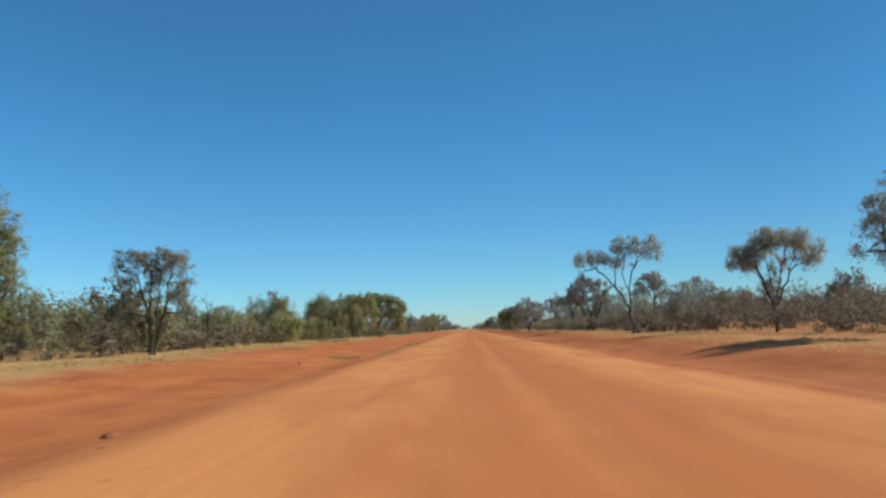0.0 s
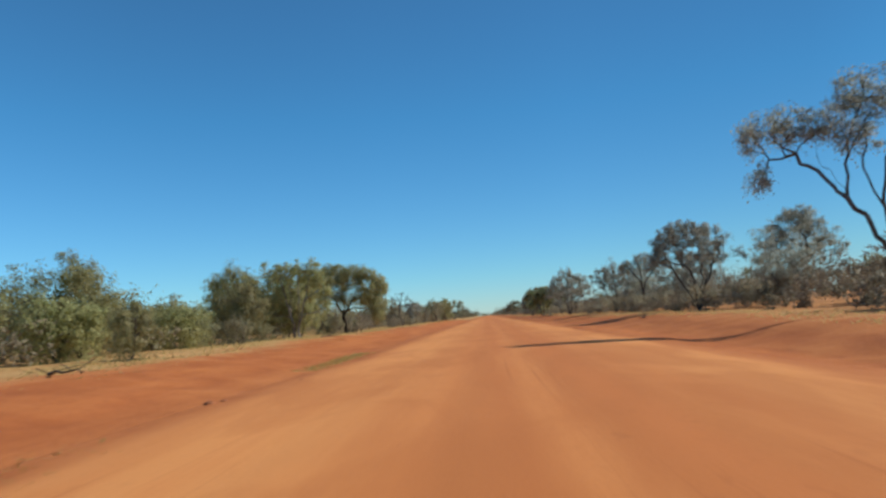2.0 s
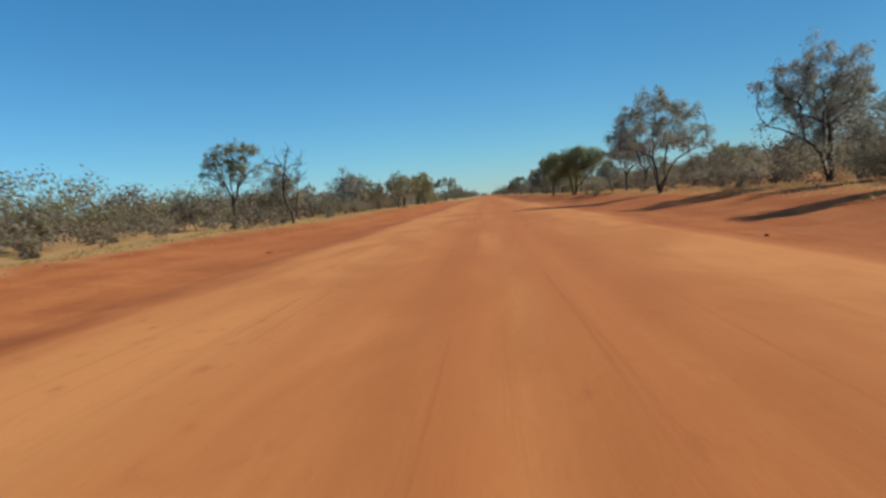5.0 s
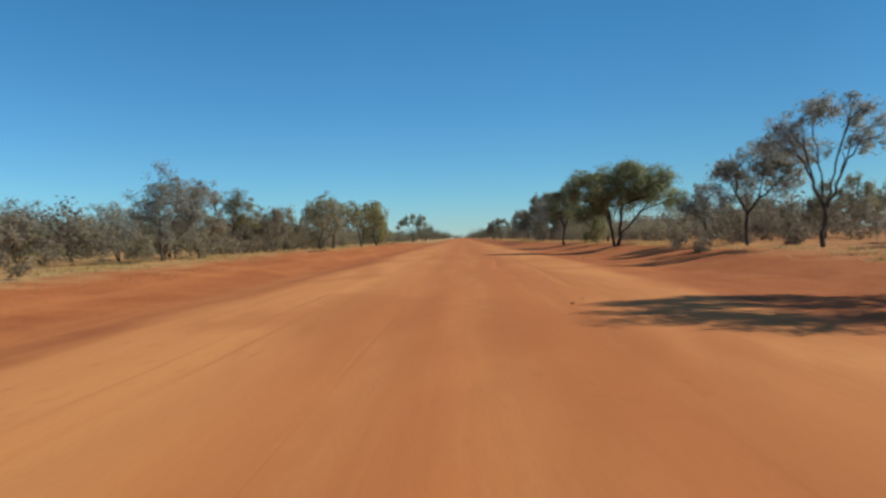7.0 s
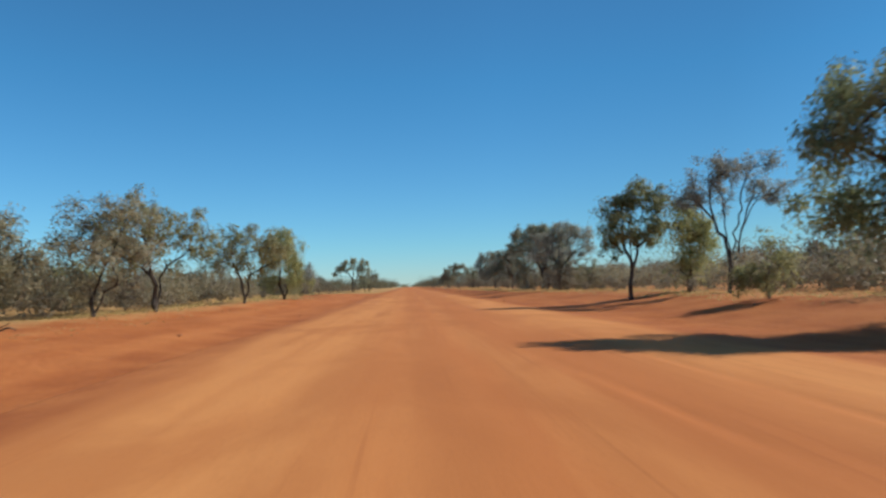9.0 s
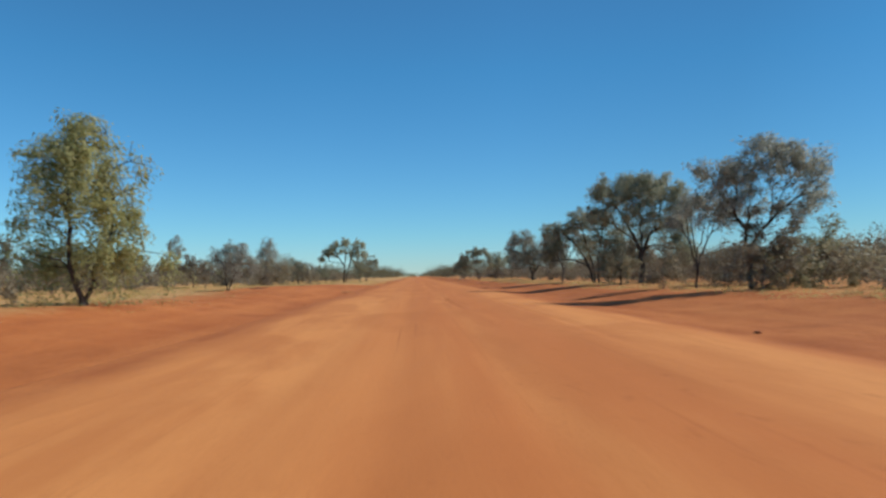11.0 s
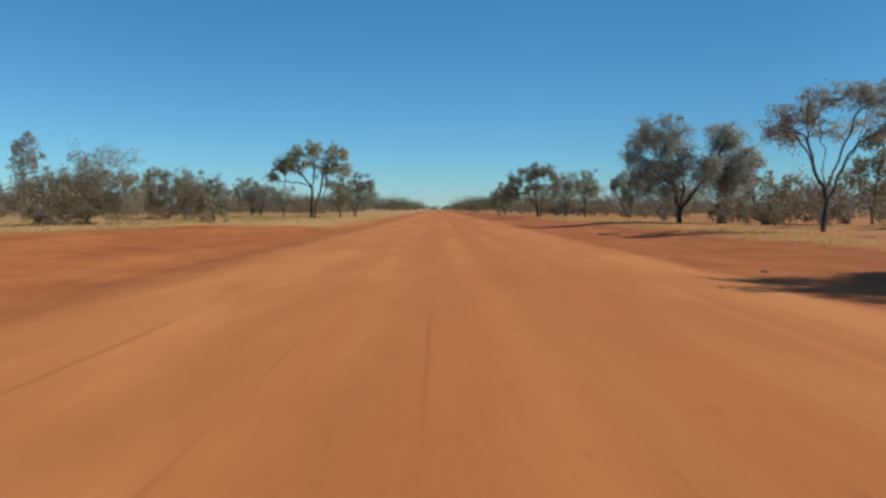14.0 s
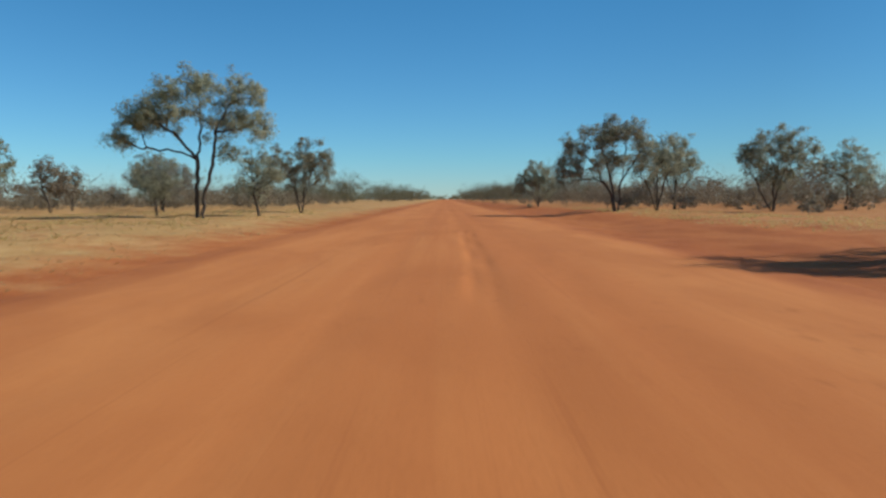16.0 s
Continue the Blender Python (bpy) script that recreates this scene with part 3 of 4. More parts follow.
def grow(style, height, half, shift, rng, detail=1.0, form=""):
    """The limbs and leaves of one plant that stands at the origin. half: half-widths of its crown; shift: the crown's offset; form: one of FORMS."""
    s = STYLES[style]
    tufts, lines = FORMS.get(form, ((), ()))
    low = s["low"] * height
    face = math.pi * half[0] * (height - low) / 2 + math.pi * half[0] * half[1] * 0.35
    n = max(5, int(s["dens"] * face * (0.6 + 0.4 * detail)))
    n = min(n, 320 if style == "round" else 230 if form or style == "shrub" else 165)
    reach = (max(0.3, half[0] - s["clump"] * 0.3), max(0.3, half[1] - s["clump"] * 0.3))
    clump = min(s["clump"], 0.38 * half[0] + 0.12)
    if style == "shrub":
        clump *= min(1.6, max(1.0, half[0] / 2.4))
    if tufts:
        tips = tuft_points(tufts, n, half, height, clump, rng)
    else:
        tips = crown_points(s["shape"], n, reach, low, height - clump * 0.3, rng, s.get("sides", 2.7))
        # fill the crown's width and reach its top
        for axis in (0, 1):
            room = max(0.35, half[axis] - 0.72 * clump)
            tips[:, axis] -= (tips[:, axis].max() + tips[:, axis].min()) / 2
            tips[:, axis] *= room / max(0.2, tips[:, axis].max())
        peak = height - 0.58 * clump
        low_tip = tips[:, 2].min()
        tips[:, 2] = low_tip + (tips[:, 2] - low_tip) * (peak - low_tip) / max(0.2, tips[:, 2].max() - low_tip)
    tips[:, 0] += shift[0]
    tips[:, 1] += shift[1]
    pos, parent, stem, tipped = [], [], [], []

    def add(p, q, is_stem):
        pos.append(np.array(p, float))
        parent.append(q)
        stem.append(is_stem)
        tipped.append(0.0)
        return len(pos) - 1

    bow, lean_in = s.get("bow", 1.4), s.get("lean", 0.45)
    forks = []
    turn = rng.uniform(0, 6.28)
    roots = sum(line[0][1] == 0 for line in lines) or s["stems"]
    for k, line in enumerate(lines):
        # a limb along its line, swaying towards or away from the road as it rises
        bend = half[1] * 0.45 * math.sin(2.4 * k + 0.6)
        path = [np.array([u * half[0] + shift[0], bend * v * v, v * height]) for u, v in line]
        if line[0][1] == 0:
            path[0][2] = -0.25
            q = add(path[0], -1, True)
        else:
            q = int(np.argmin(np.linalg.norm((np.array(pos) - path[0]) * np.array([1, 0.3, 1]), axis=1)))
            path[0] = pos[q]
        for a, b in zip(path, path[1:]):
            steps = max(2, int(np.linalg.norm(b - a) / 0.4))
            for i in range(1, steps + 1):
                q = add(a + (b - a) * i / steps + rng.normal(0, 0.022 * math.sqrt(height), 3), q, True)
        forks.append(q)
    for k in range(0 if lines else s["stems"]):
        a = turn + 2 * math.pi * k / s["stems"] + rng.normal(0, 0.3)
        lean = s["spread"] * rng.uniform(0.5, 1.2) * (0 if s["stems"] == 1 else 1)
        base = np.array([math.cos(a) * 0.03, math.sin(a) * 0.03, -0.25])
        top = np.array([math.cos(a) * lean * height * s["fork"] * 1.4 + shift[0] * lean_in, math.sin(a) * lean * height * s["fork"] * 1.4 + shift[1] * lean_in, height * s["fork"] * rng.uniform(0.85, 1.25)])
        q = add(base, -1, True)
        steps = max(3, int(top[2] / 0.45))
        for i in range(1, steps + 1):
            f = i / steps
            part_way = f ** bow
            p = base + (top - base) * np.array([part_way, part_way, f])
            p[:2] += rng.normal(0, 0.035 * math.sqrt(height) * math.sin(math.pi * f), 2)
            q = add(p, q, True)
        forks.append(q)
    # long main limbs to well-spread outer tips first, then the others from near to far
    gap = np.linalg.norm(tips - pos[forks[0]], axis=1)
    first = [int(np.argmax(gap))]
    while len(first) < min(len(tips), 3 + 2 * s["stems"]):
        d = np.min([np.linalg.norm(tips - tips[k], axis=1) for k in first], axis=0)
        d[first] = -1
        first.append(int(np.argmax(d * (0.4 + gap / gap.max()))))
    order = first + [int(k) for k in np.argsort(gap) if int(k) not in first]
    ends = []
    for t in order:
        tip = tips[t]
        pp = np.array(pos)
        d = tip - pp
        dist = np.linalg.norm(d, axis=1)
        cost = dist + 1.2 * np.maximum(0, pp[:, 2] - tip[2] + 0.35) + 6.0 * (pp[:, 2] < 0.7 * height * s["fork"]) + 3.0 * np.array(tipped)
        q = int(np.argmin(cost))
        start = pos[q]
        way = start - pos[parent[q]] if parent[q] >= 0 else np.array([0, 0, 1.0])
        way = way / max(1e-6, np.linalg.norm(way))
        mid = start + way * dist[q] * 0.22 + (tip - start) * 0.25 + np.array([0, 0, dist[q] * 0.05])
        steps = max(2, int(dist[q] / (0.5 if detail > 0.5 else 0.8)))
        for i in range(1, steps + 1):
            f = i / steps
            p = (1 - f) ** 2 * start + 2 * f * (1 - f) * mid + f * f * tip
            p = p + rng.normal(0, 0.05, 3) * (f < 1)
            q = add(p, q, False)
        ends.append(q)
        tipped[q] = 1.0
    twigs = 5 if style == "dead" else 4
    sprays = []
    for q0 in list(ends):
        for k in range(twigs):
            off = rng.normal(0, 1, 3)
            off = off / np.linalg.norm(off) * clump * rng.uniform(0.35, 1.0) * (1.5 if style == "dead" else 1) + np.array([0, 0, 0.06])
            sprays.append(pos[q0] + off)
            if detail < 0.5 or k > 2 and style != "dead":
                continue
            q = q0
            for f in (0.5, 1.0):
                q = add(pos[q0] + off * f + rng.normal(0, 0.04, 3), q, False)
    pp, par = np.array(pos), np.array(parent)
    load = np.zeros(len(pp))
    kids = np.bincount(par[par >= 0], minlength=len(pp))
    load[kids == 0] = 1
    for i in range(len(pp) - 1, -1, -1):
        if par[i] >= 0:
            load[par[i]] += load[i]
    total = sum(load[i] for i in range(len(pp)) if par[i] < 0)
    rad = s["girth"] * height * np.sqrt(1.0 / math.sqrt(roots)) * (load / (total / roots)) ** 0.52
    rad = np.clip(rad * (1.25 if lines else 1.0), 0.011, None)
    e = np.where(par >= 0)[0]
    p0, p1, r0, r1 = pp[par[e]], pp[e], rad[par[e]], rad[e]
    r0 = np.minimum(r0, r1 * 1.6)
    flare = np.clip(1 + 0.6 * (0.35 - p0[:, 2]), 1, 1.5)
    r0 = r0 * flare
    # the limb that each piece belongs to: one for each place where a branch leaves a stem
    root = np.full(len(pp), -1)
    for i in range(len(pp)):
        if not stem[i]:
            root[i] = root[par[i]] if not stem[par[i]] else i
    limbs = []
    if detail > 0.6:
        for k in [-1] + sorted(set(root[root >= 0])):
            sel = root[e] == k
            if sel.any():
                limbs.append(("trunk" if k < 0 else "limb", tubes(p0[sel], p1[sel], r0[sel], r1[sel], 8 if k < 0 else 3)))
    else:
        limbs.append(("trunk", tubes(p0, p1, r0, r1, 3)))
    count = int(0.9 * s["leaves"] * detail * min(2.3, max(0.12, face / 28.0)))
    if count == 0:
        return limbs, None
    # sprays of leaves round the tips, uneven in number, hanging where the plant droops
    sprays = np.array(sprays)
    weight = rng.uniform(0.15, 1.6, len(sprays)) * np.repeat(rng.uniform(0.5, 1.5, len(tips)), twigs)
    which = rng.choice(len(sprays), count, p=weight / weight.sum())
    dirs = rng.normal(size=(count, 3))
    dirs /= np.linalg.norm(dirs, axis=1, keepdims=True)
    size = 0.52 * clump * rng.uniform(0.6, 1.4, len(sprays))[which]
    r = size * rng.uniform(0, 1, count) ** 0.45
    spot = sprays[which] + dirs * r[:, None] * np.array([1.15, 1.15, 0.7])
    hang = s["droop"] * rng.exponential(0.24, count) * (rng.uniform(0, 1, count) < 0.6)
    spot[:, 2] -= hang * (1 + (s["shape"] == "mound") * 1.2)
    spot[:, 2] = np.maximum(spot[:, 2], 0.06)
    axis = dirs * (1 - 0.55 * s["droop"]) + rng.normal(0, 0.45, (count, 3)) + np.array([0, 0, -0.9 * s["droop"] + 0.25])
    length = 0.8 * s["leaf"] * rng.uniform(0.67, 1.5, count) / math.sqrt(detail)
    heart = np.array([shift[0], shift[1], 0.35 * height])
    away = (spot - heart) / np.array([half[0], half[1], 0.6 * height])
    out = 0.8 * dirs + 0.7 * away + np.array([0, 0, 0.1])
    out /= np.maximum(np.linalg.norm(out, axis=1, keepdims=True), 1e-6)
    crown = leaf_blades(spot, axis, length, length * rng.uniform(0.38, 0.60, count), out, rng)
    return limbs, crown


PLANT_WORDS = {
    "vase": ("tree", "many-stemmed grey-green scrub tree with spreading feathery crown", BARK_DARK),
    "umbrella": ("tree", "slender scrub tree with flat umbrella-shaped grey crown", BARK_DARK),
    "dense": ("tree", "dense rounded olive scrub tree with drooping foliage", BARK_DARK),
    "open": ("tree", "tall open-crowned tree with forked dark limbs", BARK_DARK),
    "lone": ("tree", "tall thin-crowned tree with forked dark limbs", BARK_DARK),
    "gum": ("tree", "broad leafy green tree with several dark trunks", BARK_DARK),
    "thin": ("tree", "sparse twiggy grey-brown tree in dry grass", BARK_DARK),
    "twiggy": ("tree", "nearly bare twiggy grey tree on the red bank", BARK_GREY),
    "tuft": ("tree", "slender tree with a small tufted crown above shrubs", BARK_GREY),
    "shrub": ("shrub", "low dense dry bush at the scrub edge", BARK_GREY),
    "fan": ("tree", "leafy grey-green tree with several dark stems fanning out", BARK_DARK),
    "bare_fan": ("tree", "grey tree with bare fan of stems below thin crown", BARK_DARK),
    "canopy": ("tree", "grey scrub tree with domed crown over bare stems", BARK_DARK),
    "round": ("tree", "dense round-headed tree on a short dark trunk", BARK_DARK),
    "pale": ("tree", "olive tree with pale bare limbs among drooping leaves", BARK_PALE),
    "dead": ("dead_tree", "bare dead tree with crooked dark branches", BARK_DARK),
}
LEAF_WORDS = {"olive": LEAF_OLIVE, "grey": LEAF_GREY, "green": LEAF_GREEN, "sage": LEAF_SAGE, "brown": LEAF_BROWN, "scrub": LEAF_SCRUB, "dull": LEAF_DULL}


def plant(style, leaf, height, half, shift=(0, 0), seed=1, detail=1.0, label="", form=""):
    """One tree or shrub of its own, at the origin."""
    rng = np.random.default_rng(seed)
    limbs, crown = grow(style, height, half, shift, rng, detail, form)
    name, words, bark = PLANT_WORDS[style]
    top = tagged(new(name), label or words, "shrub" if style == "shrub" else "tree", "roadside shrubs" if style == "shrub" else "roadside trees")
    for key, (v, f) in limbs:
        part("stem" if style == "shrub" and key == "trunk" else key, mesh_arrays(key, v, f, bark, True), top)
    if crown is not None:
        part("foliage" if style == "shrub" else "crown", mesh_arrays("crown", crown[0], crown[1], LEAF_WORDS[leaf], True, crown[2]), top)
    return top


def ground_at(x, y):
    return float(land(x, y))


# style, leaves, x, y, height of the top above the road, crown from x to x, words for what sets it apart
TREES = [
    ("dense", "olive", -26.8, 33.0, 10.8, -29.6, -24.2, ""),
    ("canopy", "sage", -17.9, 34.4, 6.8, -20.0, -15.3, "tall drooping grey-green tree beside dead stick", "weeping"),
    ("dead", "grey", -19.0, 44.5, 4.3, -20.0, -18.0, ""),
    ("dense", "olive", -23.6, 78.3, 6.9, -27.6, -20.2, ""),
    ("dense", "olive", -15.8, 69.9, 3.6, -17.0, -14.6, "small rounded olive tree at the grass edge"),
    ("dense", "olive", -22.1, 99.5, 7.9, -25.3, -18.9, ""),
    ("dense", "olive", -26.5, 92.0, 4.2, -29.5, -23.5, ""),
    ("pale", "olive", -17.2, 100.0, 8.0, -20.4, -13.8, "pale-limbed olive tree with drooping sprays", "weeping"),
    ("dense", "olive", -18.8, 104.5, 6.0, -20.5, -16.5, ""),
    ("dense", "olive", -20.5, 109.0, 6.4, -23.4, -17.8, ""),
    ("dense", "olive", -24.5, 105.5, 6.8, -27.6, -21.4, ""),
    ("dense", "olive", -19.6, 93.5, 5.6, -21.8, -17.2, ""),
    ("dense", "olive", -28.0, 99.0, 4.8, -31.0, -25.0, ""),
    ("dense", "olive", -21.0, 86.0, 3.8, -23.5, -18.5, ""),
    ("dense", "olive", -18.6, 106.5, 7.2, -21.4, -16.0, ""),
    ("dense", "olive", -26.0, 84.0, 4.6, -29.6, -22.6, ""),
    ("dense", "olive", -21.4, 73.0, 4.4, -24.0, -19.0, ""),
    ("dense", "olive", -24.6, 112.0, 8.2, -28.6, -20.6, ""),
    ("round", "olive", -16.4, 114.9, 8.4, -21.4, -10.8, "large round-headed olive tree with dark trunk at road edge", "broad round"),
    ("shrub", "brown", -18.0, 113.8, 3.5, -19.5, -16.6, ""),
    ("umbrella", "olive", -19.2, 156.4, 7.8, -22.4, -16.5, "small umbrella-crowned tree on pale slender limbs", "high dome"),
    ("vase", "brown", -16.6, 158.5, 5.4, -18.6, -14.4, "leafy old tree with broken dead limbs"),
    ("dead", "grey", -14.6, 155.0, 6.7, -16.6, -13.0, "half-dead tree with crooked bare branches in grass"),
    ("thin", "grey", -27.2, 184.4, 4.8, -30.5, -23.6, ""),
    ("thin", "grey", -21.6, 187.0, 4.4, -23.6, -20.4, ""),
    ("thin", "grey", -16.3, 181.7, 6.1, -18.4, -13.6, "twiggy grey tree with bare outer branches"),
    ("vase", "brown", -16.0, 186.5, 5.6, -18.0, -14.2, ""),
    ("vase", "olive", -16.5, 193.8, 5.7, -17.7, -14.7, ""),
    ("vase", "brown", -15.0, 199.0, 4.6, -16.8, -13.4, ""),
    ("thin", "brown", -17.2, 210.4, 5.3, -19.1, -14.9, ""),
    ("thin", "brown", -13.8, 211.5, 6.0, -16.0, -11.2, ""),
    ("open", "olive", -13.6, 218.0, 7.0, -17.0, -10.4, ""),
    ("open", "olive", -13.0, 233.5, 6.6, -16.6, -9.4, "wide grey-green tree with light gaps between clumps"),
    ("dense", "olive", -13.0, 250.0, 7.9, -16.0, -10.2, "tall weeping olive tree by the grass"),
    ("fan", "sage", -16.4, 371.6, 10.5, -22.2, -10.8, "tall spreading gum with forked dark limbs over dry grass", "spreading gum"),
    ("fan", "sage", -12.6, 386.8, 6.9, -15.8, -9.2, ""),
    ("thin", "sage", -13.0, 375.0, 6.2, -15.0, -11.0, ""),
    ("vase", "grey", -16.3, 280.6, 4.6, -18.2, -13.2, ""),
    ("tuft", "grey", -19.7, 311.2, 7.0, -21.2, -18.2, ""),
    ("tuft", "grey", -53.6, 372.9, 11.5, -56.0, -51.0, ""),
    ("shrub", "brown", -24.8, 333.0, 6.0, -29.6, -20.0, "large rounded grey-green bush in dry grass"),
    ("shrub", "grey", -37.5, 355.5, 7.2, -42.0, -32.8, "large rounded grey-green bush in dry grass"),
    ("shrub", "brown", -30.2, 360.0, 6.2, -34.6, -25.8, ""),
    ("shrub", "brown", -19.6, 341.0, 3.3, -21.8, -17.4, ""),
    ("tuft", "sage", -33.4, 374.5, 6.8, -35.3, -31.5, ""),
    ("open", "sage", -23.6, 355.9, 5.4, -25.6, -21.6, ""),
    ("open", "sage", -34.2, 407.6, 7.2, -38.0, -30.3, ""),
    ("open", "grey", -29.9, 398.1, 6.0, -33.8, -25.8, ""),
    ("thin", "sage", -21.0, 376.0, 5.2, -23.0, -19.0, ""),
    ("canopy", "grey", 26.0, 53.0, 8.9, 21.0, 29.4, "grey scrub tree with domed crown and fan of stems", "open fan"),
    ("canopy", "grey", 23.3, 31.0, 8.6, 19.9, 26.8, ""),
    ("lone", "grey", 17.4, 71.0, 11.3, 11.5, 21.8, "tall lone tree with forked trunk and flat tufts of leaves", "flat tufts"),
    ("vase", "grey", 25.0, 74.9, 6.2, 22.2, 28.1, ""),
    ("thin", "grey", 24.0, 96.0, 7.0, 21.2, 26.8, ""),
    ("vase", "grey", 31.0, 88.0, 7.6, 27.8, 34.2, ""),
    ("vase", "grey", 24.8, 118.5, 7.2, 21.6, 28.0, ""),
    ("thin", "grey", 27.4, 129.0, 7.4, 24.2, 30.4, ""),
    ("thin", "grey", 22.2, 135.5, 7.4, 19.4, 24.8, ""),
    ("vase", "grey", 24.6, 148.0, 6.9, 21.4, 27.8, ""),
    ("canopy", "grey", 20.0, 104.6, 9.3, 15.4, 24.6, ""),
    ("canopy", "grey", 29.2, 103.9, 9.5, 25.9, 33.4, ""),
    ("open", "grey", 19.3, 141.1, 8.9, 15.6, 22.0, ""),
    ("umbrella", "grey", 20.3, 127.7, 8.1, 17.0, 23.4, "slender umbrella-crowned tree with clean dark trunk", "flat umbrella"),
    ("vase", "grey", 23.5, 124.4, 6.4, 21.0, 26.0, ""),
    ("vase", "grey", 14.4, 157.0, 8.8, 10.2, 18.8, "large dark fan-shaped tree above its long shadow"),
    ("bare_fan", "grey", 18.4, 177.2, 7.9, 15.0, 21.5, "", "open fan"),
    ("canopy", "grey", 18.3, 184.5, 6.7, 15.0, 21.0, "", "high dome"),
    ("vase", "grey", 16.3, 187.0, 4.8, 14.4, 17.8, ""),
    ("shrub", "scrub", 12.9, 180.0, 1.7, 11.8, 14.0, "low brown bush at the edge of the bank"),
    ("round", "green", 13.5, 198.5, 7.3, 8.9, 18.4, "broad deep-green leafy tree with spreading trunks", "clumped green"),
    ("gum", "green", 13.5, 221.5, 7.3, 10.4, 15.2, "umbrella-crowned green tree on one bare trunk", "high dome"),
    ("dense", "olive", 16.3, 222.5, 6.4, 14.6, 18.4, ""),
    ("bare_fan", "grey", 17.3, 218.5, 8.3, 13.7, 20.6, "", "open fan"),
    ("shrub", "olive", 13.8, 209.2, 3.2, 12.3, 15.4, "rounded olive-brown bush on the red bank"),
    ("canopy", "grey", 17.4, 257.5, 8.4, 13.2, 21.2, "", "high dome"),
    ("bare_fan", "grey", 16.8, 264.5, 6.4, 14.6, 19.3, "", "open fan"),
    ("shrub", "scrub", 15.3, 266.2, 3.3, 13.7, 17.0, "dark brown bush below a bare-stemmed tree"),
    ("shrub", "scrub", 18.6, 263.0, 2.9, 17.0, 20.2, ""),
    ("dense", "brown", 17.4, 281.4, 4.4, 15.4, 19.2, ""),
    ("round", "sage", 19.7, 283.4, 10.7, 15.0, 24.9, "tall tree with broad feathery domed crown", "broad round"),
    ("gum", "sage", 20.6, 299.5, 9.1, 13.8, 24.4, "leafy many-trunked tree above a dark shadow", "leaning fan"),
    ("dense", "brown", 24.9, 297.6, 6.0, 22.7, 27.2, ""),
    ("round", "grey", 20.7, 341.8, 9.7, 15.6, 27.0, "dark heavy-crowned tree with two rounded lobes", "two heads"),
    ("bare_fan", "grey", 22.4, 323.0, 8.6, 17.6, 26.4, "fan-limbed tree with wide flat crown", "open fan"),
    ("fan", "sage", 25.0, 397.4, 8.3, 22.8, 28.0, ""),
    ("fan", "sage", 14.6, 382.9, 8.1, 9.4, 18.6, "broad grey-green tree with several leaning trunks", "leaning fan"),
    ("fan", "sage", 19.6, 386.5, 7.2, 17.4, 22.2, ""),
    ("gum", "sage", 14.6, 427.0, 7.2, 10.6, 17.8, ""),
    ("fan", "sage", 28.6, 383.7, 7.6, 25.3, 32.1, ""),
    ("thin", "sage", 36.4, 386.0, 6.6, 33.8, 39.4, ""),
    ("shrub", "scrub", 16.0, 255.4, 4.6, 13.8, 18.4, "tall dark brown bush filling the space under a tree"),
    ("shrub", "dull", 19.6, 256.6, 4.0, 17.4, 21.8, ""),
    ("shrub", "scrub", 20.4, 268.6, 3.3, 18.2, 22.8, ""),
    ("shrub", "dull", 22.6, 265.0, 3.2, 20.4, 25.0, ""),
]

for i, (style, leaf, x, y, top, x0, x1, words, *form) in enumerate(TREES):
    z = ground_at(x, y)
    half = (x1 - x0) / 2
    ob = plant(style, leaf, top - z, (half, half * (0.36 if style == "lone" else 0.62 if form else 0.88)), ((x0 + x1) / 2 - x, 0), 100 + i, 1.0, words, *form)
    ob.location = (x, y, z)

# plants that repeat through the scrub, built once and then copied
rng = np.random.default_rng(7)
KINDS = []
for style, leaf, h, w in (("vase", "scrub", 5.5, 4.2), ("dense", "dull", 5.0, 4.6), ("thin", "scrub", 4.6, 3.6), ("open", "dull", 6.4, 4.8),
                          ("shrub", "scrub", 2.2, 3.0), ("shrub", "scrub", 1.7, 2.4), ("shrub", "dull", 2.9, 3.4), ("shrub", "scrub", 1.2, 1.8), ("thin", "scrub", 3.4, 2.8)):
    KINDS.append([style, leaf, h, w, None])


def scatter(kinds, count, xr, yr, scale=(0.75, 1.25), detail=0.32):
    """Copies of the scrub's plants in a stretch of the plan."""
    for _ in range(count):
        k = KINDS[kinds[int(rng.integers(len(kinds)))]]
        x, y = rng.uniform(*xr), rng.uniform(*yr)
        s = rng.uniform(*scale)
        m = pose(x, y, ground_at(x, y), 0, 0, rng.uniform(0, 360)) @ Matrix.Diagonal((s, s, s * rng.uniform(0.85, 1.15), 1))
        if k[4] is None:
            k[4] = plant(k[0], k[1], k[2], (k[3] / 2, k[3] / 2), (0, 0), 900 + kinds[0] + int(k[2] * 10), detail)
            k[4].matrix_basis = m
        else:
            ob = copy_thing(k[4], Matrix.Identity(4))
            ob.matrix_basis = m


# thick scrub beside the first stretch
scatter([1, 6, 6, 4], 34, (-40, -21), (25, 75), (0.7, 1.1))
scatter([1, 6, 5], 16, (-44, -24), (75, 125))
scatter([6], 9, (-22, -16), (84, 112), (0.4, 0.7))
scatter([4, 6, 5], 9, (-22, -15), (116, 150), (0.4, 0.8))
scatter([0, 2, 4, 8], 26, (25, 44), (40, 118))
scatter([4, 5, 7], 22, (18, 27), (60, 125), (0.6, 1.1))
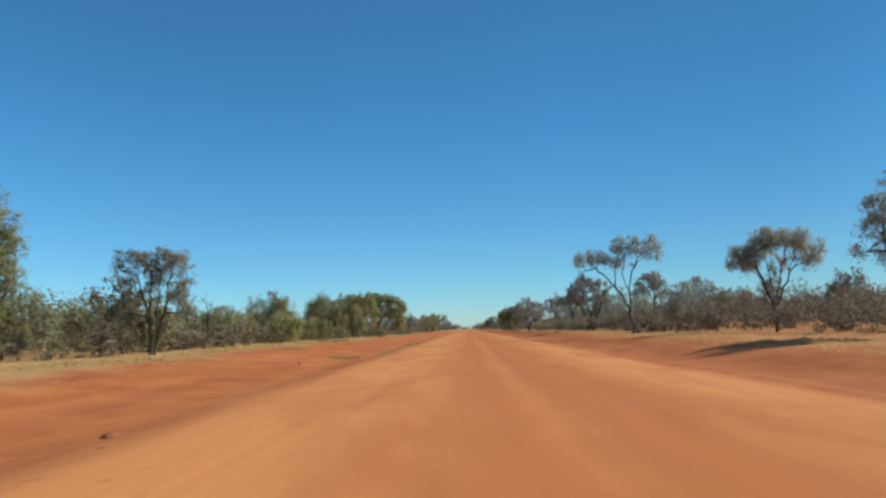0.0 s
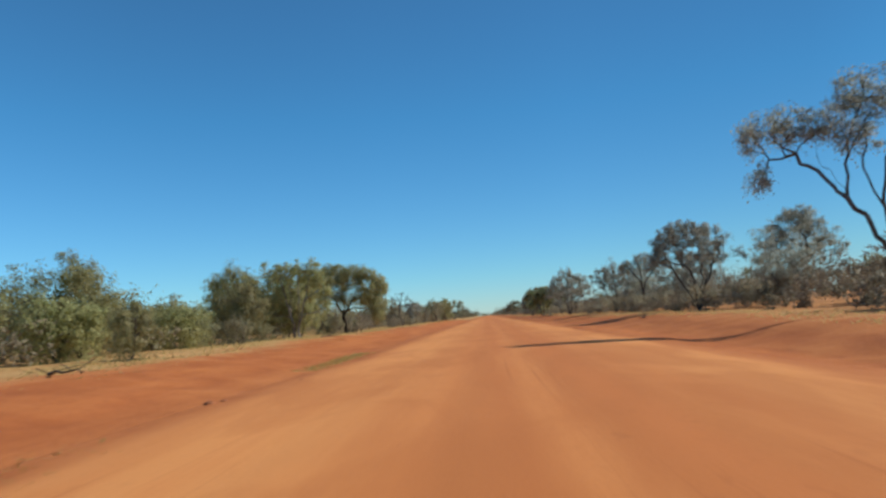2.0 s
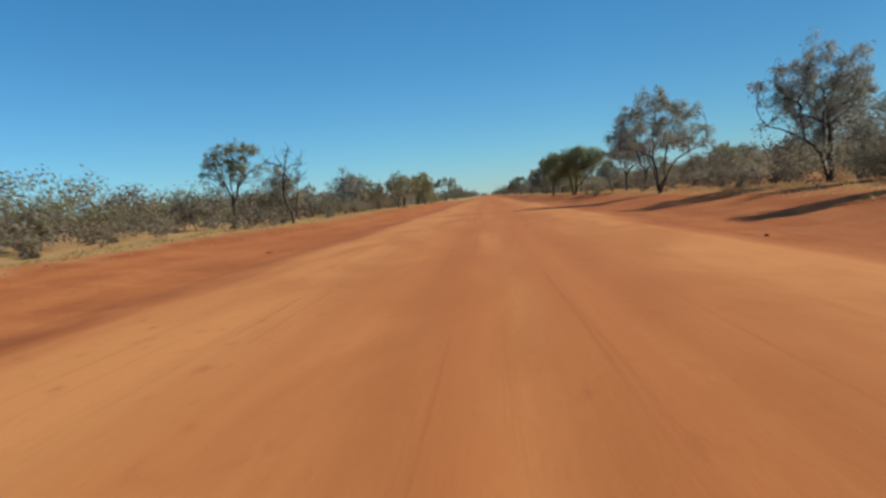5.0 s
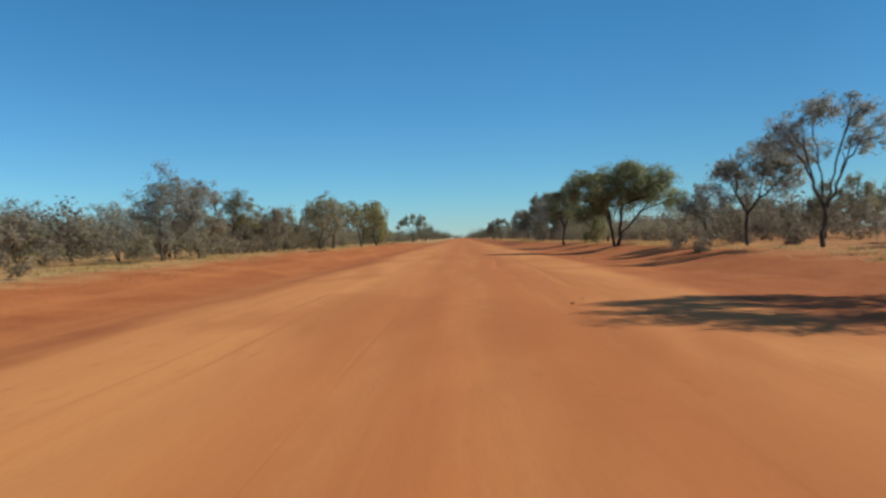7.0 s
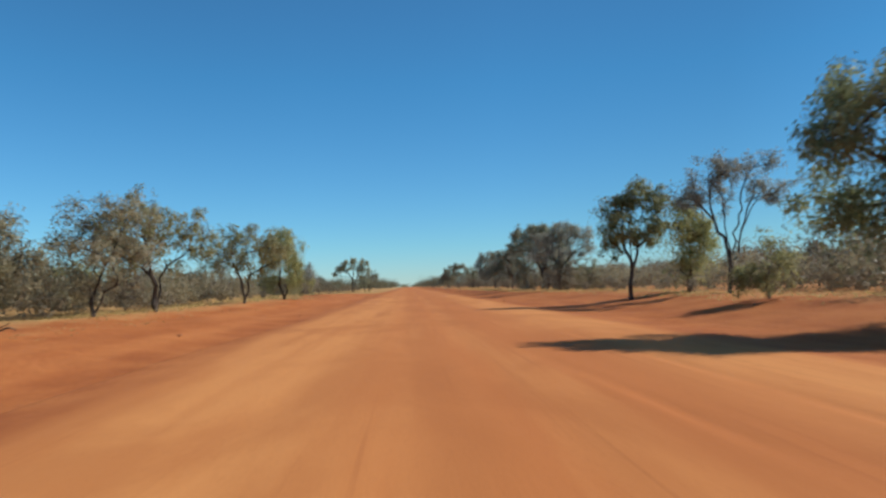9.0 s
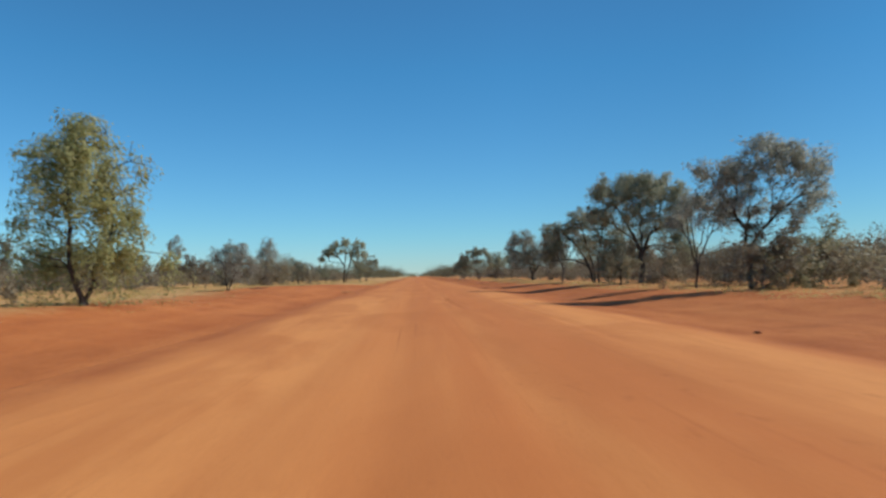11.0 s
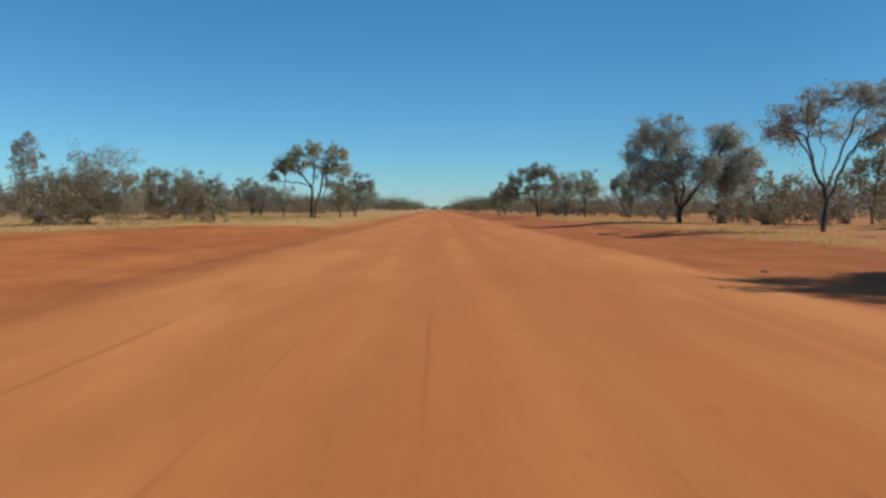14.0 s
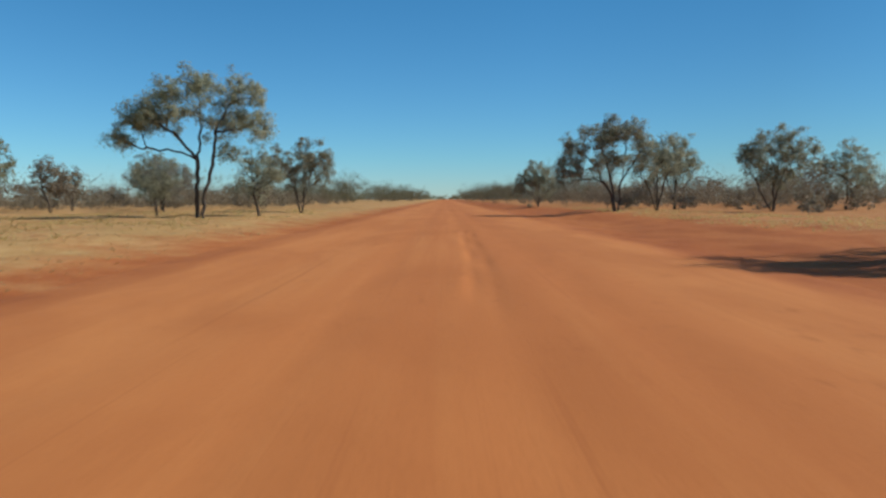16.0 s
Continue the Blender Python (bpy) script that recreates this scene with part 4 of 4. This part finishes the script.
# middle stretch
scatter([0, 2, 3, 8], 22, (-45, -20), (125, 230), (0.42, 0.72))
scatter([2, 8, 4, 2], 34, (-25, -17.0), (172, 245), (0.55, 0.9))
scatter([0, 2, 3, 4], 30, (27, 46), (118, 235), (0.55, 0.9))
scatter([4, 5, 7, 4], 30, (17.5, 26), (130, 245), (0.5, 1.0))
# last stretch
scatter([4, 5, 6, 8], 50, (-44, -19), (240, 325), (0.7, 1.1))
scatter([0, 3, 4, 5], 20, (-70, -38), (320, 420))
scatter([0, 1, 2, 3], 24, (28, 56), (240, 340), (0.4, 0.65))
scatter([4, 5, 7], 28, (22, 40), (250, 420), (0.6, 1.1))
scatter([0, 3, 5, 8], 20, (32, 70), (340, 430))


# ---- far woods and grass ----
def far_wood(xr, yr, count, height, leaves, leaf, seed):
    """Corners of many small far trees: clumps of leaves over thin stems."""
    g = np.random.default_rng(seed)
    leaves, leaf = int(leaves * 1.25), leaf * 0.86
    spots, axes, lengths, outs = [], [], [], []
    for _ in range(count):
        x, y = g.uniform(*xr), g.uniform(*yr)
        h = height * g.uniform(0.6, 1.3)
        w = h * g.uniform(0.45, 0.75)
        k = int(g.integers(7, 13))
        c = np.stack([g.uniform(-0.7, 0.7, k) * w, g.uniform(-0.7, 0.7, k) * w, h * g.uniform(0.25, 0.9, k)], -1)
        pick = g.integers(0, k, leaves)
        d = g.normal(size=(leaves, 3))
        d /= np.linalg.norm(d, axis=1, keepdims=True)
        p = c[pick] + d * (w * 0.42 * g.uniform(0, 1, leaves) ** 0.5)[:, None] * np.array([1, 1, 0.8])
        p[:, 2] = np.maximum(p[:, 2], 0.05)
        spots.append(p + np.array([x, y, ground_at(x, y)]))
        axes.append(d + g.normal(0, 0.5, (leaves, 3)))
        lengths.append(leaf * g.uniform(0.6, 1.3, leaves))
        outs.append(d * 0.8 + np.array([0, 0, 0.3]))
    pos, length = np.concatenate(spots), np.concatenate(lengths)
    return leaf_blades(pos, np.concatenate(axes), length, length * 0.5, np.concatenate(outs), g)


def woods(name, words, leaf, stretches, seed):
    v, f, n, base = [], [], [], 0
    for i, st in enumerate(stretches):
        a, b, c = far_wood(*st, seed + i)
        v.append(a)
        f.append(b + base)
        n.append(c)
        base += len(a)
    ob = new(name, mesh_arrays(name, np.concatenate(v), np.concatenate(f), leaf, True, np.concatenate(n)))
    tagged(ob, words, "woodland", kind="stuff")


woods("far_scrub", "far belt of grey-green scrub trees behind the verge", LEAF_SCRUB, [
    ((46, 85), (-10, 420), 200, 5.2, 200, 0.58), ((-85, -44), (-10, 320), 160, 5.0, 200, 0.58), ((-130, -70), (300, 480), 130, 5.5, 300, 0.45),
    ((34, 80), (425, 640), 90, 5.5, 260, 0.42), ((-80, -40), (425, 640), 90, 5.0, 260, 0.42)], 50)
woods("roadside_belt", "dark grey-green belt of bushy trees along the far road", LEAF_BELT, [
    ((11, 38), (436, 570), 62, 5.8, 800, 0.23), ((-40, -13.5), (425, 570), 66, 5.0, 760, 0.23), ((9.5, 30), (570, 715), 64, 6.6, 560, 0.29), ((-30, -9.5), (570, 715), 64, 6.0, 560, 0.29)], 90)
woods("undergrowth", "dry grey-brown undergrowth between the scrub trees", LEAF_SCRUB, [
    ((21, 46), (30, 430), 300, 2.0, 110, 0.30), ((-46, -19), (20, 250), 180, 2.0, 110, 0.30), ((-48, -24), (245, 330), 130, 1.9, 210, 0.22),
    ((-75, -42), (325, 430), 150, 2.0, 190, 0.24), ((-62, -22), (400, 480), 190, 2.2, 190, 0.24), ((16, 60), (395, 470), 150, 2.2, 190, 0.24), ((15, 22), (95, 255), 90, 1.2, 170, 0.18), ((-20, -14.5), (122, 250), 95, 1.1, 170, 0.18)], 150)
woods("grey_thicket", "thick grey-brown scrub filling the space between the trees", LEAF_SCRUB, [
    ((23, 46), (40, 250), 190, 3.6, 330, 0.27), ((-44, -19.5), (130, 250), 110, 3.2, 330, 0.26), ((23, 50), (200, 345), 120, 3.2, 300, 0.27), ((20, 34), (250, 308), 50, 2.6, 300, 0.22), ((19, 62), (398, 440), 110, 3.7, 330, 0.24), ((-80, -20), (405, 440), 75, 2.8, 330, 0.26)], 250)
woods("low_thicket", "hazy grey-brown low scrub under the roadside trees", LEAF_BROWN, [
    ((-20.5, -15.0), (176, 246), 85, 2.5, 300, 0.19), ((16.5, 23), (200, 256), 55, 2.2, 300, 0.19), ((17.5, 24), (96, 175), 60, 2.2, 300, 0.2)], 450)
woods("olive_thicket", "thick olive scrub closing the belt behind the trees", LEAF_OLIVE, [
    ((-42, -24), (20, 128), 110, 3.9, 360, 0.27), ((-44, -20), (130, 255), 60, 3.6, 330, 0.27),
    ((-60, -30), (240, 330), 60, 3.0, 300, 0.28)], 350)
woods("distant_scrub", "distant low line of grey-green scrub across the horizon", LEAF_BELT, [
    ((32, 160), (640, 1050), 160, 6.0, 160, 0.6), ((-160, -32), (640, 1050), 160, 6.0, 160, 0.6),
    ((-60, 60), (1120, 1220), 130, 5.6, 240, 0.55), ((-420, 420), (1150, 1300), 260, 6.0, 110, 0.9)], 70)


def grass(name, words, leaf, stretches, height, seed, blades=3, lean_by=(0.8, 2.6)):
    """Tufts of thin blades; each stretch: x range, y range, number of tufts."""
    g = np.random.default_rng(seed)
    pos, axis, length, width = [], [], [], []
    for xr, yr, count in stretches:
        x, y = g.uniform(*xr, count), g.uniform(*yr, count)
        keep = np.sin(x * 0.9 + 2 * np.sin(y * 0.21)) + np.sin(y * 0.47 + x * 0.3) + g.normal(0, 0.8, count) > -0.5
        x, y = x[keep], y[keep]
        z = land(x, y)
        h = height * g.uniform(0.5, 1.3, len(x))
        for _ in range(blades):
            a = g.uniform(0, 2 * math.pi, len(x))
            r = g.uniform(0.02, 0.4, len(x))
            pos.append(np.stack([x + np.cos(a) * r, y + np.sin(a) * r, z - 0.02], -1))
            lean = g.uniform(*lean_by, len(x))
            axis.append(np.stack([np.cos(a) * lean, np.sin(a) * lean, np.ones(len(x))], -1))
            length.append(h * g.uniform(0.6, 1.1, len(x)))
            width.append(g.uniform(0.02, 0.06, len(x)))
    pos, axis, length, width = (np.concatenate(k) for k in (pos, axis, length, width))
    out = np.stack([0.4 * g.normal(0, 1, len(pos)), 0.4 * g.normal(0, 1, len(pos)), np.full(len(pos), 1.0)], -1)
    v, f, n = leaf_blades(pos, axis, length, width, out / np.linalg.norm(out, axis=1, keepdims=True), g)
    n = 0.25 * n + np.array([0, 0, 1.0])
    n /= np.linalg.norm(n, axis=1, keepdims=True)
    tagged(new(name, mesh_arrays(name, v, f, leaf, True, n)), words, "grass", kind="stuff")


grass("dry_grass", "straw-coloured dry grass along the scrub edge", LEAF_STRAW, [
    ((-21, -11.0), (-5, 140), 9500), ((-19, -10.5), (140, 260), 7500), ((-40, -11.0), (260, 275), 2600), ((-42, -15.5), (275, 331), 9000), ((-38, -7.0), (332, 430), 26000),
    ((13.2, 24), (-5, 250), 6500), ((13.0, 30), (245, 430), 9500)], 0.12, 11)
grass("tall_grass", "taller pale dry grass tufts at the foot of the trees", LEAF_STRAW, [
    ((-18, -13.2), (-5, 140), 3000), ((-18, -13.4), (140, 262), 2600), ((-30, -16), (262, 331), 2200), ((-34, -11), (345, 400), 2600),
    ((13.4, 19), (-5, 250), 4200), ((13.6, 22), (250, 400), 3600)], 0.28, 13, 5, (0.2, 1.0))
grass("verge_herbs", "sparse dull-green herbs on the red verge", LEAF_HERB, [
    ((-8.5, -6.9), (36.2, 38.4), 760), ((-12.2, -10.6), (39.8, 41.6), 620), ((-6.3, -5.0), (41, 49), 660), ((-7.2, -4.9), (65, 77), 2860), ((-6.4, -5.0), (46, 52), 836),
    ((-7.85, -7.35), (289.2, 289.8), 90), ((-7.75, -7.25), (292.4, 293.0), 80)], 0.13, 12, 3, (0.4, 1.5))


# ---- stones, clods and fallen branches ----
def stone(size, seed):
    """A worn lump, flattened and uneven."""
    bm = bmesh.new()
    bmesh.ops.create_icosphere(bm, subdivisions=2, radius=1.0)
    g = np.random.default_rng(seed)
    k = g.uniform(0.6, 1.4, 3)
    for v in bm.verts:
        n = noise.noise(v.co * 1.3 + Vector((seed * 3.1, 0, 0)))
        v.co = Vector((v.co.x * k[0], v.co.y * k[1], v.co.z * 0.55)) * size * (1 + 0.35 * n)
    me = bpy.data.meshes.new("stone")
    bm.to_mesh(me)
    bm.free()
    me.polygons.foreach_set("use_smooth", np.full(len(me.polygons), True))
    me.materials.append(STONE)
    return me


STONES = [stone(1.0, k) for k in range(4)]
g = np.random.default_rng(21)
for x, y, size in ((-6.0, 8.7, 0.14), (-5.4, 7.4, 0.11), (-6.3, 56.0, 0.12), (-6.1, 56.4, 0.08), (-5.6, 61.0, 0.09), (3.0, 89.2, 0.04), (2.9, 158.9, 0.07), (3.3, 159.9, 0.05),
                   (6.6, 266.5, 0.09), (1.2, 262.8, 0.04), (1.5, 262.7, 0.035), (1.4, 264.3, 0.035), (-7.2, 287.6, 0.12), (-8.4, 30.0, 0.1), (7.9, 302.0, 0.09), (8.5, 188.0, 0.1),
                   (7.3, 120.0, 0.09), (-7.5, 128.0, 0.1), (-8.1, 205.0, 0.09), (-7.0, 222.0, 0.08), (7.6, 240.0, 0.1), (-6.8, 262.0, 0.08), (3.2, 310.6, 0.04), (3.8, 310.9, 0.035)):
    ob = tagged(new("stone", STONES[int(g.integers(4))]), "small rusty ironstone lump lying on red dirt", "stone", "verge stones")
    z = 0.03 if -5 < x < 6 else ground_at(x, y)
    ob.matrix_basis = pose(x, y, z + size * 0.2, 0, 0, g.uniform(0, 360)) @ Matrix.Diagonal((size, size, size, 1))


def fallen_branch(x, y, length, turn, seed):
    """A dry crooked branch with side sticks, lying on the ground."""
    g = np.random.default_rng(seed)
    p = [np.array([0.0, 0, 0.05])]
    for _ in range(8):
        p.append(p[-1] + np.array([length / 8, g.normal(0, 0.06), 0]))
        p[-1][2] = 0.05 + abs(g.normal(0, 0.05))
    a, b = [np.array(p[:-1])], [np.array(p[1:])]
    r = [np.linspace(0.055, 0.02, 8)]
    for k in (2, 3, 5, 6):
        q = p[k] + np.array([g.uniform(0.2, 0.6), g.choice([-1, 1]) * g.uniform(0.25, 0.6), g.uniform(0.0, 0.3)])
        a.append(p[k][None])
        b.append(q[None])
        r.append(np.array([0.016]))
    r = np.concatenate(r)
    v, f = tubes(np.concatenate(a), np.concatenate(b), r, r * 0.8, 6)
    ob = tagged(new("fallen_branch", mesh_arrays("fallen_branch", v, f, BARK_DARK, True)), "dark dry fallen branch lying on the verge", "branch", "fallen branches")
    ob.matrix_basis = pose(x, y, ground_at(x, y), 0, 0, turn)


for i, (x, y, length, turn) in enumerate(((9.6, 325.3, 1.4, 15), (-13.5, 94.5, 1.8, 60), (-12.8, 60.0, 2.0, -30), (12.5, 208.0, 1.6, 40),
                                          (-15.5, 285.0, 1.5, 10), (12.8, 96.0, 1.7, 80), (-12.4, 200.5, 1.6, 25), (13.6, 292.0, 1.8, -50))):
    fallen_branch(x, y, length, turn, 300 + i)
